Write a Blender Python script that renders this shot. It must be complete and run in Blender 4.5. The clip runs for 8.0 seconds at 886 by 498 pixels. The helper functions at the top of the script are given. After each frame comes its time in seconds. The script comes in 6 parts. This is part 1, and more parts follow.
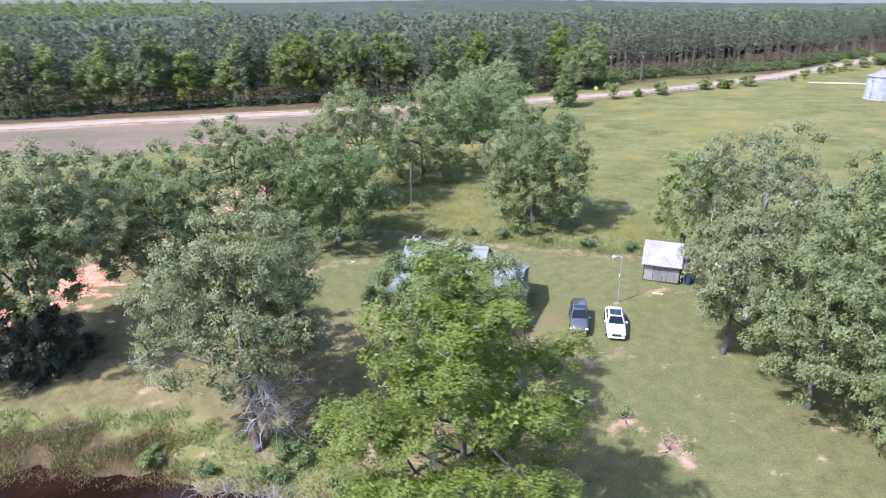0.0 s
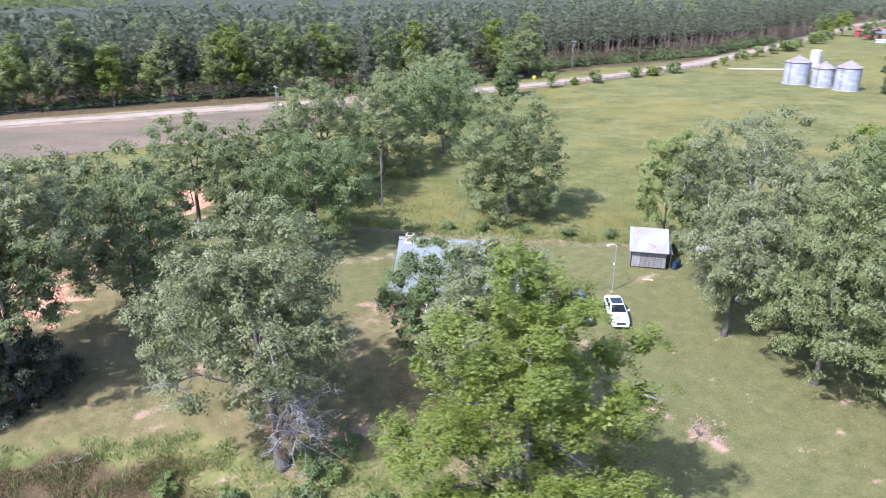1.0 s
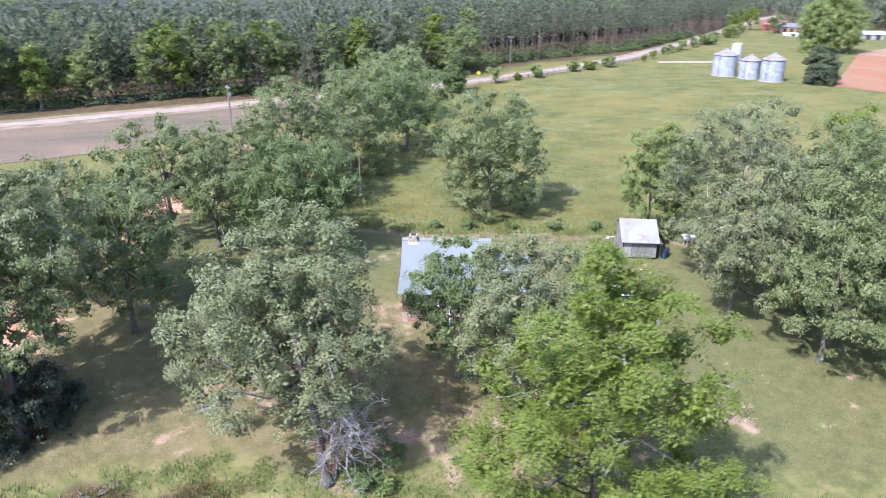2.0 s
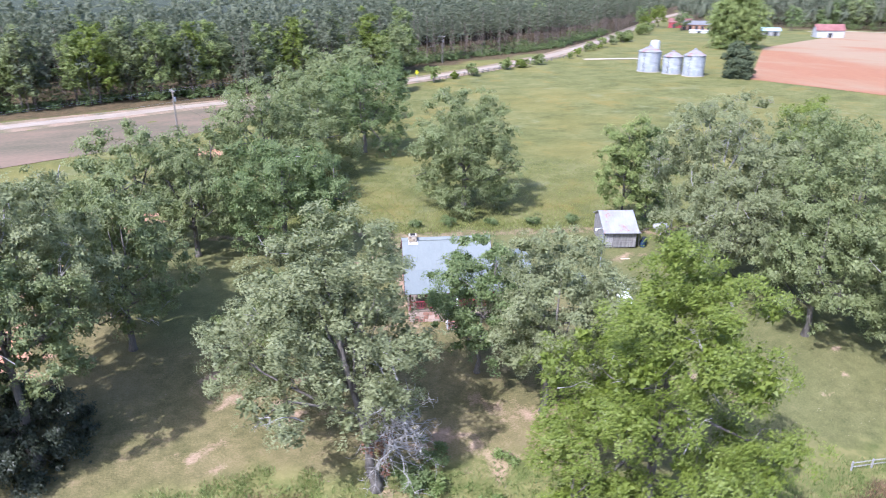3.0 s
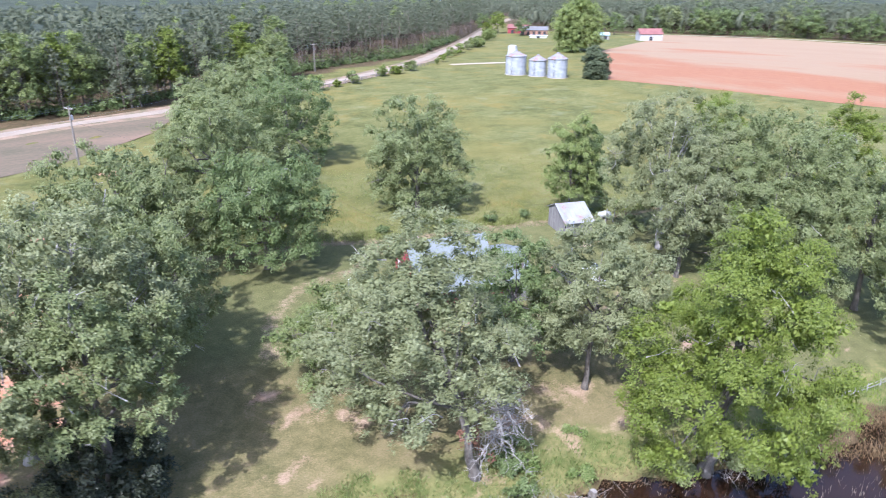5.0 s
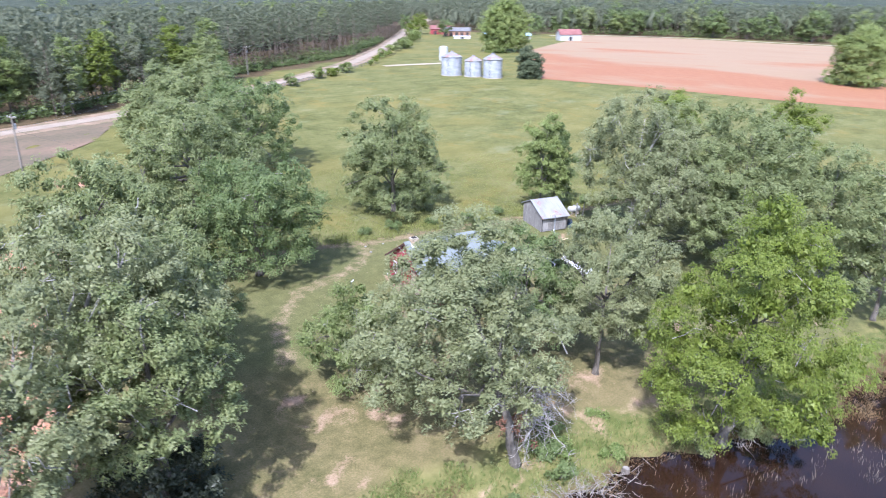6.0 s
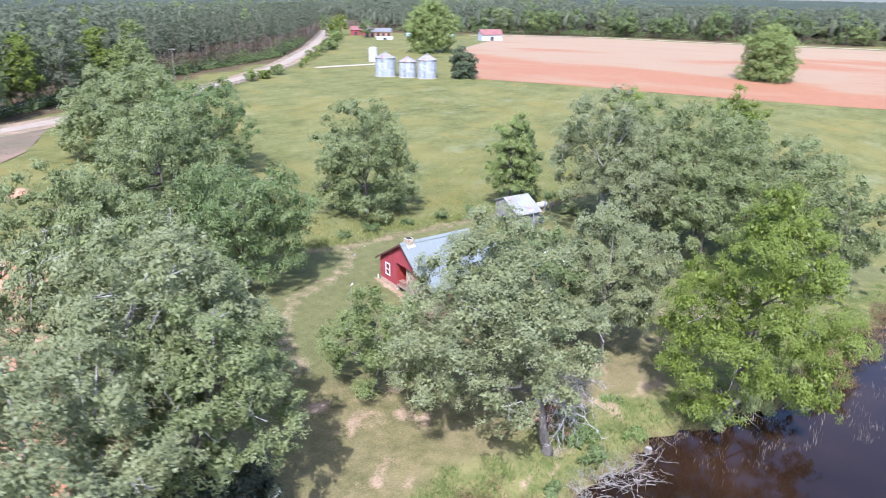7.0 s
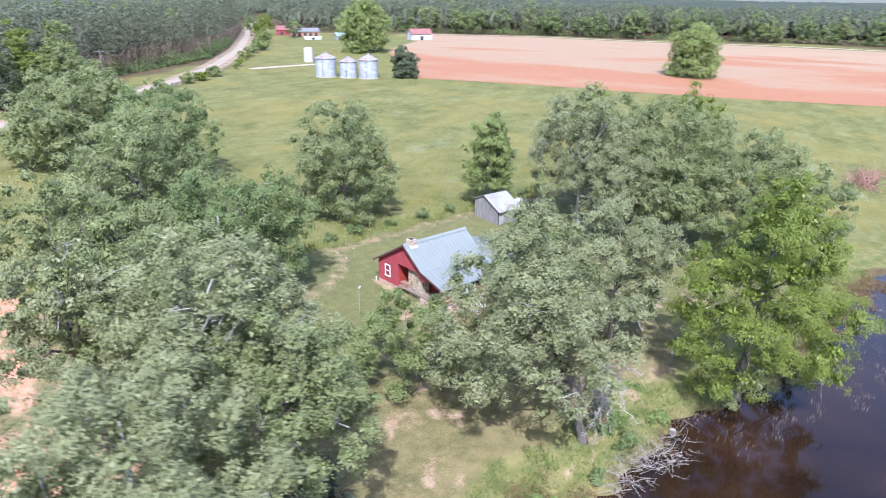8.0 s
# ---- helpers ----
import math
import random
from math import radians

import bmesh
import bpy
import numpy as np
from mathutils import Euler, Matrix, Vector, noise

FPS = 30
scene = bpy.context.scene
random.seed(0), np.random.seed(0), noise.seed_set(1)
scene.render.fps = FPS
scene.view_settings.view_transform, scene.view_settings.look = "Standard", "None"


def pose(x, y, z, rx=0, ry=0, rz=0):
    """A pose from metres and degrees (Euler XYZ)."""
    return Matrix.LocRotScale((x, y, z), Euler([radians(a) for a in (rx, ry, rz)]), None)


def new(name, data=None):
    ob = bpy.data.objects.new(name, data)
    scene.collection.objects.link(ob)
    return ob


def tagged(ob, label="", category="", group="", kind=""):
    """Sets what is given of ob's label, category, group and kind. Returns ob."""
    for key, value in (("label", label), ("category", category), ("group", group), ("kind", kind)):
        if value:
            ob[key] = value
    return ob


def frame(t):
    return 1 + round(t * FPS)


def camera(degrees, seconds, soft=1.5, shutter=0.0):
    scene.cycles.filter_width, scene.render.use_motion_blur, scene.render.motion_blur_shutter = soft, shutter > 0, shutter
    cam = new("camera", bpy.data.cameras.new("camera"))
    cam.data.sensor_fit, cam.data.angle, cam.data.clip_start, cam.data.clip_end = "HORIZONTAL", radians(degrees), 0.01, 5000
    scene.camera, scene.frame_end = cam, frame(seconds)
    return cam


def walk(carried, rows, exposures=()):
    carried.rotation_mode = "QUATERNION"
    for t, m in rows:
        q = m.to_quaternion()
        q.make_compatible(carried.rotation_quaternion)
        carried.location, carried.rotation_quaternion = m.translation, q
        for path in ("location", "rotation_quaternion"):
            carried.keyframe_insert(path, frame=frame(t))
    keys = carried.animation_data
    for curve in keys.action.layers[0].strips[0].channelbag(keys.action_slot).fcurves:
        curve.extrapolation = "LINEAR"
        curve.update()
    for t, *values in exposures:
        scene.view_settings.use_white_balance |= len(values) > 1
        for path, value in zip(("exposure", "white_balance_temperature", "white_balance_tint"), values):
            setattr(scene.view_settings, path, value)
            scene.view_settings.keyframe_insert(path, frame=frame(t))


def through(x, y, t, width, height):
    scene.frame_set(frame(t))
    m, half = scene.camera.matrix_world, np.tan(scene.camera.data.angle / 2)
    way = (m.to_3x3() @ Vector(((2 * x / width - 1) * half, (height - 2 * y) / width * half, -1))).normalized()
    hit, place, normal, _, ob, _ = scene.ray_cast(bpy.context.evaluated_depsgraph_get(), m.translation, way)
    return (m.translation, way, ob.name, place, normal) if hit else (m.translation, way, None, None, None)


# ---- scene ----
cam = camera(66.1, 8.0, soft=1.0, shutter=0.85)
METRES, EYE, TILT, LEAN, TURN = 64.0, 28.5, -20.0, 0.0, 0.0
ROWS = [
    (0.0, 0.0, 0.0, 0.0, -0.0, -0.0, 0.0),
    (0.5, -0.0582, 0.0182, 0.0049, -3.33, -0.44, 1.22),
    (1.0, -0.1184, 0.0363, 0.0099, -6.93, -0.88, 2.51),
    (1.5, -0.1783, 0.0542, 0.0157, -10.14, -1.22, 3.66),
    (3.0, -0.3594, 0.1051, 0.034, -20.66, -2.38, 7.3),
    (3.5, -0.4197, 0.1206, 0.0411, -24.14, -2.73, 8.46),
    (4.0, -0.4791, 0.1383, 0.0492, -27.67, -3.2, 9.57),
    (4.5, -0.5367, 0.1593, 0.0581, -31.09, -3.62, 10.55),
    (6.0, -0.7029, 0.2416, 0.0926, -41.6, -5.6, 13.32),
    (6.5, -0.7503, 0.2767, 0.1073, -45.4, -6.51, 14.21),
    (7.0, -0.7953, 0.3168, 0.1225, -48.97, -7.38, 14.99),
    (7.5, -0.8366, 0.3599, 0.1393, -52.6, -8.37, 15.72),
    (8.0, -0.8742, 0.4072, 0.1574, -55.89, -9.32, 16.34),
]
walk(cam, [(t, pose(0, 0, EYE, TILT, LEAN, TURN) @ pose(METRES * x, METRES * y, METRES * z, 90 + pitch, roll, yaw)) for t, x, y, z, yaw, pitch, roll in ROWS],
     [(0.0, 1.49, 5480, 21), (4.5, 1.52, 5400, 20), (8.0, 1.54, 5430, 18)])

# ---- world, sun and sky ----
SUN_WAY = Vector((0.80, 0.48, -1.12)).normalized()      # the way that the light travels
sun = new("sun", bpy.data.lights.new("sun", "SUN"))
sun.data.energy, sun.data.angle, sun.data.color = 3.2, radians(0.6), (1.0, 0.96, 0.90)
sun.rotation_euler = SUN_WAY.to_track_quat("-Z", "Y").to_euler()
world = bpy.data.worlds.new("world")
scene.world = world
world.use_nodes = True
sky = world.node_tree.nodes.new("ShaderNodeTexSky")
sky.sky_type, sky.sun_disc = "NISHITA", False
sky.sun_elevation, sky.sun_rotation = radians(50), radians(239)
sky.dust_density, sky.air_density = 2.0, 1.0
world.node_tree.links.new(sky.outputs[0], world.node_tree.nodes["Background"].inputs[0])
world.node_tree.nodes["Background"].inputs[1].default_value = 0.135


# ---- materials ----
class Nodes:
    """A small writer for node materials."""

    def __init__(self, name):
        self.m = bpy.data.materials.new(name)
        self.m.use_nodes = True
        self.t = self.m.node_tree
        self.b = self.t.nodes["Principled BSDF"]
        self.out = self.t.nodes["Material Output"]

    def add(self, kind, **inputs):
        n = self.t.nodes.new(kind)
        for k, v in inputs.items():
            self.put(n, k.replace("_", " "), v)
        return n

    def put(self, n, key, v):
        s = n.inputs[int(key)] if key.isdigit() else n.inputs[key]
        if isinstance(v, bpy.types.NodeSocket):
            self.t.links.new(v, s)
        else:
            s.default_value = v

    def noise(self, scale, detail=4.0, rough=0.6, vector=None):
        n = self.add("ShaderNodeTexNoise", Scale=scale, Detail=detail, Roughness=rough)
        self.put(n, "Vector", vector if vector is not None else self.place())
        return n.outputs["Fac"]

    def place(self, sx=1.0, sy=1.0, sz=1.0):
        g = self.t.nodes.new("ShaderNodeNewGeometry").outputs["Position"]
        if (sx, sy, sz) == (1.0, 1.0, 1.0):
            return g
        return self.add("ShaderNodeMapping", Vector=g, Scale=(sx, sy, sz)).outputs[0]

    def local(self, sx=1.0, sy=1.0, sz=1.0):
        g = self.t.nodes.new("ShaderNodeTexCoord").outputs["Object"]
        return self.add("ShaderNodeMapping", Vector=g, Scale=(sx, sy, sz)).outputs[0]

    def ramp(self, fac, *stops):
        r = self.t.nodes.new("ShaderNodeValToRGB")
        e = r.color_ramp.elements
        while len(e) < len(stops):
            e.new(0.5)
        for i, (p, c) in enumerate(stops):
            e[i].position = p
            e[i].color = (*c, 1) if len(c) == 3 else c
        self.put(r, "Fac", fac)
        return r.outputs["Color"]

    def math(self, op, a, b=0.5):
        n = self.t.nodes.new("ShaderNodeMath")
        n.operation = op
        self.put(n, "0", a), self.put(n, "1", b)
        return n.outputs[0]

    def step(self, v, lo, hi):
        n = self.t.nodes.new("ShaderNodeMapRange")
        n.interpolation_type = "SMOOTHSTEP"
        for k, w in (("Value", v), ("From Min", lo), ("From Max", hi)):
            self.put(n, k, w)
        return n.outputs[0]

    def mix(self, fac, a, b, how="MIX"):
        n = self.t.nodes.new("ShaderNodeMix")
        n.data_type, n.blend_type = "RGBA", how
        for i, v in ((0, fac), (6, a), (7, b)):
            if isinstance(v, bpy.types.NodeSocket):
                self.t.links.new(v, n.inputs[i])
            else:
                n.inputs[i].default_value = (*v, 1) if isinstance(v, tuple) and len(v) == 3 else v
        return n.outputs[2]

    def attr(self, name):
        n = self.t.nodes.new("ShaderNodeAttribute")
        n.attribute_name = name
        return n.outputs["Fac"]

    def bump(self, height, strength=0.4, dist=0.05):
        n = self.add("ShaderNodeBump", Height=height, Strength=strength, Distance=dist)
        self.put(self.b, "Normal", n.outputs[0])

    def done(self, colour, rough=0.8, metal=0.0, **more):
        self.put(self.b, "Base Color", (*colour, 1) if isinstance(colour, tuple) and len(colour) == 3 else colour)
        self.put(self.b, "Roughness", rough), self.put(self.b, "Metallic", metal)
        for k, v in more.items():
            self.put(self.b, k.replace("_", " "), v)
        return self.m


def rough_mat(name, dark, light, scale=3.0, rough=0.85, metal=0.0, bump=0.3, stretch=(1, 1, 1), fine=9.0, dist=0.03, spec=0.3):
    """Two scales of variation between a dark and a light tone, with fine relief."""
    n = Nodes(name)
    v = n.local(*stretch)
    a, b = n.noise(scale, 4, 0.65, v), n.noise(scale * fine, 3, 0.6, v)
    f = n.math("ADD", n.math("MULTIPLY", a, 0.65), n.math("MULTIPLY", b, 0.35))
    n.bump(b, bump, dist)
    return n.done(n.ramp(f, (0.32, dark), (0.68, light)), rough, metal, Specular_IOR_Level=spec)


def leaf_mat(name, deep, mid, pale, shine=0.5, through=0.34, pale_part=0.8):
    """Leaves: each its own tone, clumps in their own tone, some light through the blade."""
    n = Nodes(name)
    r = n.t.nodes.new("ShaderNodeNewGeometry").outputs["Random Per Island"]
    big = n.noise(0.55, 3, 0.6)
    f = n.math("ADD", n.math("MULTIPLY", r, 0.42), n.math("MULTIPLY", big, 0.58))
    c = n.ramp(f, (0.12, deep), (0.5, mid), (pale_part, pale))
    n.done(c, shine, 0.0, Specular_IOR_Level=0.28)
    tr = n.add("ShaderNodeBsdfTranslucent", Color=n.mix(0.35, c, (0.9, 1.0, 0.25), "MULTIPLY"))
    mx = n.add("ShaderNodeMixShader", Fac=through)
    n.t.links.new(n.b.outputs[0], mx.inputs[1]), n.t.links.new(tr.outputs[0], mx.inputs[2])
    n.t.links.new(mx.outputs[0], n.out.inputs[0])
    return n.m


M = {}
M["bright"] = leaf_mat("leaves_bright", (0.100, 0.136, 0.017), (0.146, 0.186, 0.028), (0.208, 0.245, 0.056), through=0.36)
M["fresh"] = leaf_mat("leaves_fresh", (0.114, 0.150, 0.044), (0.166, 0.205, 0.066), (0.250, 0.280, 0.121))
M["silver"] = leaf_mat("leaves_silver", (0.135, 0.152, 0.066), (0.198, 0.216, 0.100), (0.285, 0.300, 0.160), pale_part=0.82)
M["oak"] = leaf_mat("leaves_oak", (0.124, 0.150, 0.054), (0.176, 0.206, 0.080), (0.268, 0.290, 0.140), pale_part=0.85)
M["deep"] = leaf_mat("leaves_deep", (0.088, 0.125, 0.042), (0.135, 0.178, 0.062), (0.218, 0.255, 0.110), pale_part=0.85)
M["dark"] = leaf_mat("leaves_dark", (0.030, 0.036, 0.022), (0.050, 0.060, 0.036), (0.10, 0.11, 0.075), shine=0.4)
# light green foliage, its base tones lifted partly to stand for haze
M["airy"] = leaf_mat("leaves_airy", (0.135, 0.175, 0.048), (0.195, 0.240, 0.074), (0.27, 0.30, 0.115), shine=0.7)
# pine tones paled and greyed, so distance haze is in the base colour
M["pine"] = leaf_mat("hazed_needles", (0.088, 0.100, 0.064), (0.124, 0.138, 0.088), (0.162, 0.176, 0.112), shine=0.85)
M["brush"] = rough_mat("cut_brush", (0.17, 0.085, 0.065), (0.36, 0.21, 0.165), 2.0, 0.95)
M["dark_cedar"] = leaf_mat("cedar_needles", (0.050, 0.066, 0.034), (0.085, 0.105, 0.055), (0.13, 0.15, 0.08), shine=0.8, through=0.25)
M["weed"] = leaf_mat("weeds", (0.09, 0.14, 0.035), (0.16, 0.21, 0.06), (0.27, 0.29, 0.12), through=0.35)
M["meadow"] = leaf_mat("meadow_grass", (0.16, 0.19, 0.050), (0.23, 0.25, 0.075), (0.32, 0.32, 0.13), through=0.35)
M["dry"] = leaf_mat("dry_stalks", (0.14, 0.10, 0.065), (0.24, 0.18, 0.115), (0.38, 0.31, 0.22), shine=0.8, through=0.1)
M["dead_mat"] = leaf_mat("matted_dead_reeds", (0.085, 0.055, 0.025), (0.150, 0.100, 0.048), (0.24, 0.175, 0.092), shine=0.8, through=0.1)
M["pale_reed"] = leaf_mat("pale_reeds", (0.16, 0.13, 0.09), (0.27, 0.23, 0.17), (0.40, 0.36, 0.28), shine=0.8, through=0.1)
M["bark"] = rough_mat("bark", (0.055, 0.045, 0.036), (0.20, 0.18, 0.155), 2.5, 0.95, bump=0.6, stretch=(1, 1, 0.25))
M["pale_bark"] = rough_mat("pale_bark", (0.19, 0.175, 0.16), (0.40, 0.375, 0.345), 3.0, 0.9, bump=0.4, stretch=(1, 1, 0.4))
M["drift"] = rough_mat("bleached_twigs", (0.16, 0.145, 0.13), (0.34, 0.315, 0.285), 3.0, 0.9, bump=0.3)
M["pine_bark"] = rough_mat("pine_bark", (0.10, 0.075, 0.06), (0.27, 0.22, 0.18), 1.5, 0.95)


# ---- shape helpers ----
def part(name, bm, material, parent=None, label="", smooth=False):
    """Links a bmesh as one mesh object, under a thing or a part."""
    me = bpy.data.meshes.new(name)
    bm.normal_update()
    bm.to_mesh(me)
    bm.free()
    if smooth:
        me.shade_smooth()
    return linked(name, me, material, parent, label)


def linked(name, me, material, parent=None, label=""):
    ob = new(name, me)
    if material is not None and not me.materials:
        me.materials.append(M[material])
    ob.parent = parent
    if label:
        ob["label"] = label
    return ob


def thing(name, m, label, category, group="", kind=""):
    """An Empty at the base of a thing."""
    ob = new(name)
    ob.empty_display_size = 0.3
    ob.matrix_basis = m
    return tagged(ob, label, category, group, kind)


def mesh_of(name, verts, faces):
    """A mesh from arrays: verts (n, 3), faces (m, k)."""
    me = bpy.data.meshes.new(name)
    verts, faces = np.asarray(verts, np.float32), np.asarray(faces, np.int32)
    m, k = faces.shape
    me.vertices.add(len(verts)), me.loops.add(m * k), me.polygons.add(m)
    me.vertices.foreach_set("co", verts.ravel())
    me.loops.foreach_set("vertex_index", faces.ravel())
    me.polygons.foreach_set("loop_start", np.arange(0, m * k, k, dtype=np.int32))
    me.update(calc_edges=True)
    return me


def box(bm, x0, y0, z0, x1, y1, z1, bevel=0.0, m=None):
    """A box between two corners, with its edges rounded off."""
    r = bmesh.ops.create_cube(bm, size=1.0)["verts"]
    for v in r:
        v.co = Vector(((x0 + x1) / 2 + v.co.x * (x1 - x0), (y0 + y1) / 2 + v.co.y * (y1 - y0), (z0 + z1) / 2 + v.co.z * (z1 - z0)))
    if bevel:
        es = {e for v in r for e in v.link_edges}
        r = [v for f in bmesh.ops.bevel(bm, geom=list(es), offset=bevel, segments=1, affect="EDGES")["faces"] for v in f.verts] + [v for v in r if v.is_valid]
        r = list(set(r))
    if m is not None:
        bmesh.ops.transform(bm, matrix=m, verts=r)
    return r


def tube(bm, pts, radii, sides=7, cap=True):
    """A round limb along points, with a radius at each."""
    rings, pts = [], [Vector(p) for p in pts]
    for i, p in enumerate(pts):
        w = (pts[min(i + 1, len(pts) - 1)] - pts[max(i - 1, 0)]).normalized()
        a = w.orthogonal().normalized() if abs(w.z) < 0.9 else Vector((1, 0, 0)).cross(w).normalized()
        b = w.cross(a)
        rings.append([bm.verts.new(p + (a * math.cos(q) + b * math.sin(q)) * radii[i]) for q in (2 * math.pi * j / sides for j in range(sides))])
    for r, s in zip(rings, rings[1:]):
        for j in range(sides):
            bm.faces.new((r[j], r[(j + 1) % sides], s[(j + 1) % sides], s[j]))
    if cap:
        bm.faces.new(rings[-1])
        bm.faces.new(rings[0][::-1])


def prism(bm, outline, y0, y1, axis="y"):
    """Extrudes an outline of (a, b) pairs along an axis: (a, y, b) for "y", (y, a, b) for "x", (a, b, y) for "z"."""
    lay = {"y": lambda a, b, c: (a, c, b), "x": lambda a, b, c: (c, a, b), "z": lambda a, b, c: (a, b, c)}[axis]
    lo = [bm.verts.new(lay(a, b, y0)) for a, b in outline]
    hi = [bm.verts.new(lay(a, b, y1)) for a, b in outline]
    n = len(outline)
    for i in range(n):
        bm.faces.new((lo[i], lo[(i + 1) % n], hi[(i + 1) % n], hi[i]))
    bm.faces.new(lo[::-1]), bm.faces.new(hi)
    bmesh.ops.recalc_face_normals(bm, faces=bm.faces[:])


def units(a):
    return a / np.maximum(np.linalg.norm(a, axis=-1, keepdims=True), 1e-9)


def blades(base, way, normal, length, width, fold=0.18):
    """Leaf blades: a folded diamond for each base point. Returns verts and faces."""
    way = units(way)
    side = units(np.cross(way, normal))
    up = np.cross(side, way)
    L, W = length[:, None], width[:, None]
    v = np.stack([base, base + way * L * 0.5 + side * W * 0.5 + up * W * fold, base + way * L, base + way * L * 0.5 - side * W * 0.5 + up * W * fold], 1)
    n = len(base)
    return v.reshape(-1, 3), np.arange(n * 4).reshape(n, 4)


def spikes(base, way, normal, length, width):
    """Small three-cornered tufts, for foliage far off. Returns verts and faces."""
    way = units(way)
    side = units(np.cross(way, normal)) * (width * 0.5)[:, None]
    v = np.stack([base - side, base + side, base + way * length[:, None]], 1)
    return v.reshape(-1, 3), np.arange(len(base) * 3).reshape(-1, 3)


# ---- the lie of the land ----
WATER = -3.5
SHORE_X = (-100, -80, -60, -45, -32, -25, -19, -15, -7, -4, 1.5, 9, 18, 34, 60, 90, 120)
SHORE_Y = (-60, 0, 30, 40, 41.0, 40.8, 40.0, 38.5, 37.2, 36.6, 33.5, 30.2, 29.2, 26.2, 16, -5, -60)
LAND_Y = (20, 28, 36, 42, 48, 54, 67, 84, 110, 160, 185, 300)
LAND_Z = (-3.4, -3.2, -2.9, -2.2, -1.9, -1.2, 0.0, 0.6, 1.6, 3.4, 4.2, 6.0)


def shore(x):
    """Where the pond's uneven edge runs."""
    return np.interp(x, SHORE_X, SHORE_Y) + 0.45 * np.sin(x * 0.83) + 0.3 * np.sin(x * 2.1 + 1) + 0.15 * np.sin(x * 5.3)


def soft_interp(v, xs, ys):
    return sum(np.interp(v + d, xs, ys) for d in (-4, -2, 0, 2, 4)) / 5


def ground(x, y):
    """The ground's height at a place or at arrays of places."""
    x, y = np.asarray(x, float), np.asarray(y, float)
    land = soft_interp(y + np.maximum(0, x - 40) * 0.3, LAND_Y, LAND_Z)
    d = np.maximum(y - shore(x), -60 - y)
    w = np.clip(d / 7, 0, 1)
    w = w * w * (3 - 2 * w)
    bank = np.where(d > 0, WATER + 0.32 * np.minimum(d, 1.2) + 0.08 * d, WATER + np.maximum(0.3 * d, -1.5))
    far = np.hypot(x, y - 60)
    az = np.degrees(np.arctan2(y, x))
    ridge = np.exp(-((az - 34) / 17) ** 2) + np.exp(-((az - 86) / 15) ** 2)
    hills = np.clip((far - 480) / 900, 0, 1) * (16 * ridge - 4.5 + 2.5 * np.sin((x + y) / 310) + 1.5 * np.sin((x - y) / 130))
    near = np.clip((170 - far) / 70, 0, 1)
    return w * land + (1 - w) * bank + near * (0.05 * np.sin(x * 0.9) * np.sin(y * 1.1 + x * 0.3) + 0.12 * np.sin(x * 0.17 + 1) * np.cos(y * 0.21)) + hills


def gz(x, y):
    return float(ground(x, y))


def patch(x, y, cx, cy, rx, ry, turn=0.0):
    """1 in the middle of an oval, 0 outside."""
    c, s = math.cos(radians(turn)), math.sin(radians(turn))
    a, b = (x - cx) * c + (y - cy) * s, -(x - cx) * s + (y - cy) * c
    a, b = a + 0.4 * rx * np.sin(y * 2.3 + x * 0.7), b + 0.4 * ry * np.sin(x * 1.9 - y * 0.8)
    return np.clip(1.3 - np.hypot(a / rx, b / ry), 0, 1)


def band(x, y, pts, half):
    """1 on a line of points, 0 beyond half a width."""
    best = np.full(np.shape(x), 1e9)
    for (ax, ay), (bx, by) in zip(pts, pts[1:]):
        t = np.clip(((x - ax) * (bx - ax) + (y - ay) * (by - ay)) / ((bx - ax) ** 2 + (by - ay) ** 2), 0, 1)
        best = np.minimum(best, np.hypot(x - ax - t * (bx - ax), y - ay - t * (by - ay)))
    return np.clip(1.5 - best / half, 0, 1)


FENCE_LINE = ((-60, 92), (-20, 88), (-4, 84), (2, 81), (7, 80), (15, 77.5), (22, 75.5), (30, 73), (45, 70), (60, 60), (75, 45), (90, 30))


def beyond_fence(x, y):
    fx, fy = zip(*FENCE_LINE)
    return np.clip((y - np.interp(x, fx, fy)) / 1.5, 0, 1) 


def clear_of_woods(x, y):
    """How far a place lies inside the woods: above 0 is wooded."""
    ex, ey = np.array(((-400, 75), (-200, 122), (-99, 155), (-66, 167), (-35, 175.5), (-5, 179), (45, 215), (75, 230), (125, 250), (160, 283), (250, 372), (330, 465), (600, 720)), float).T
    north = (y - np.interp(x, ex, ey)) * 0.9
    fx, fy = np.array(((-90, 470), (35, 425), (165, 372), (285, 340), (330, 318), (361, 300), (450, 345), (700, 615), (1200, 1150), (3000, 3000)), float).T
    return np.maximum(north, (x - np.interp(y, fx, fy)) * 0.85)


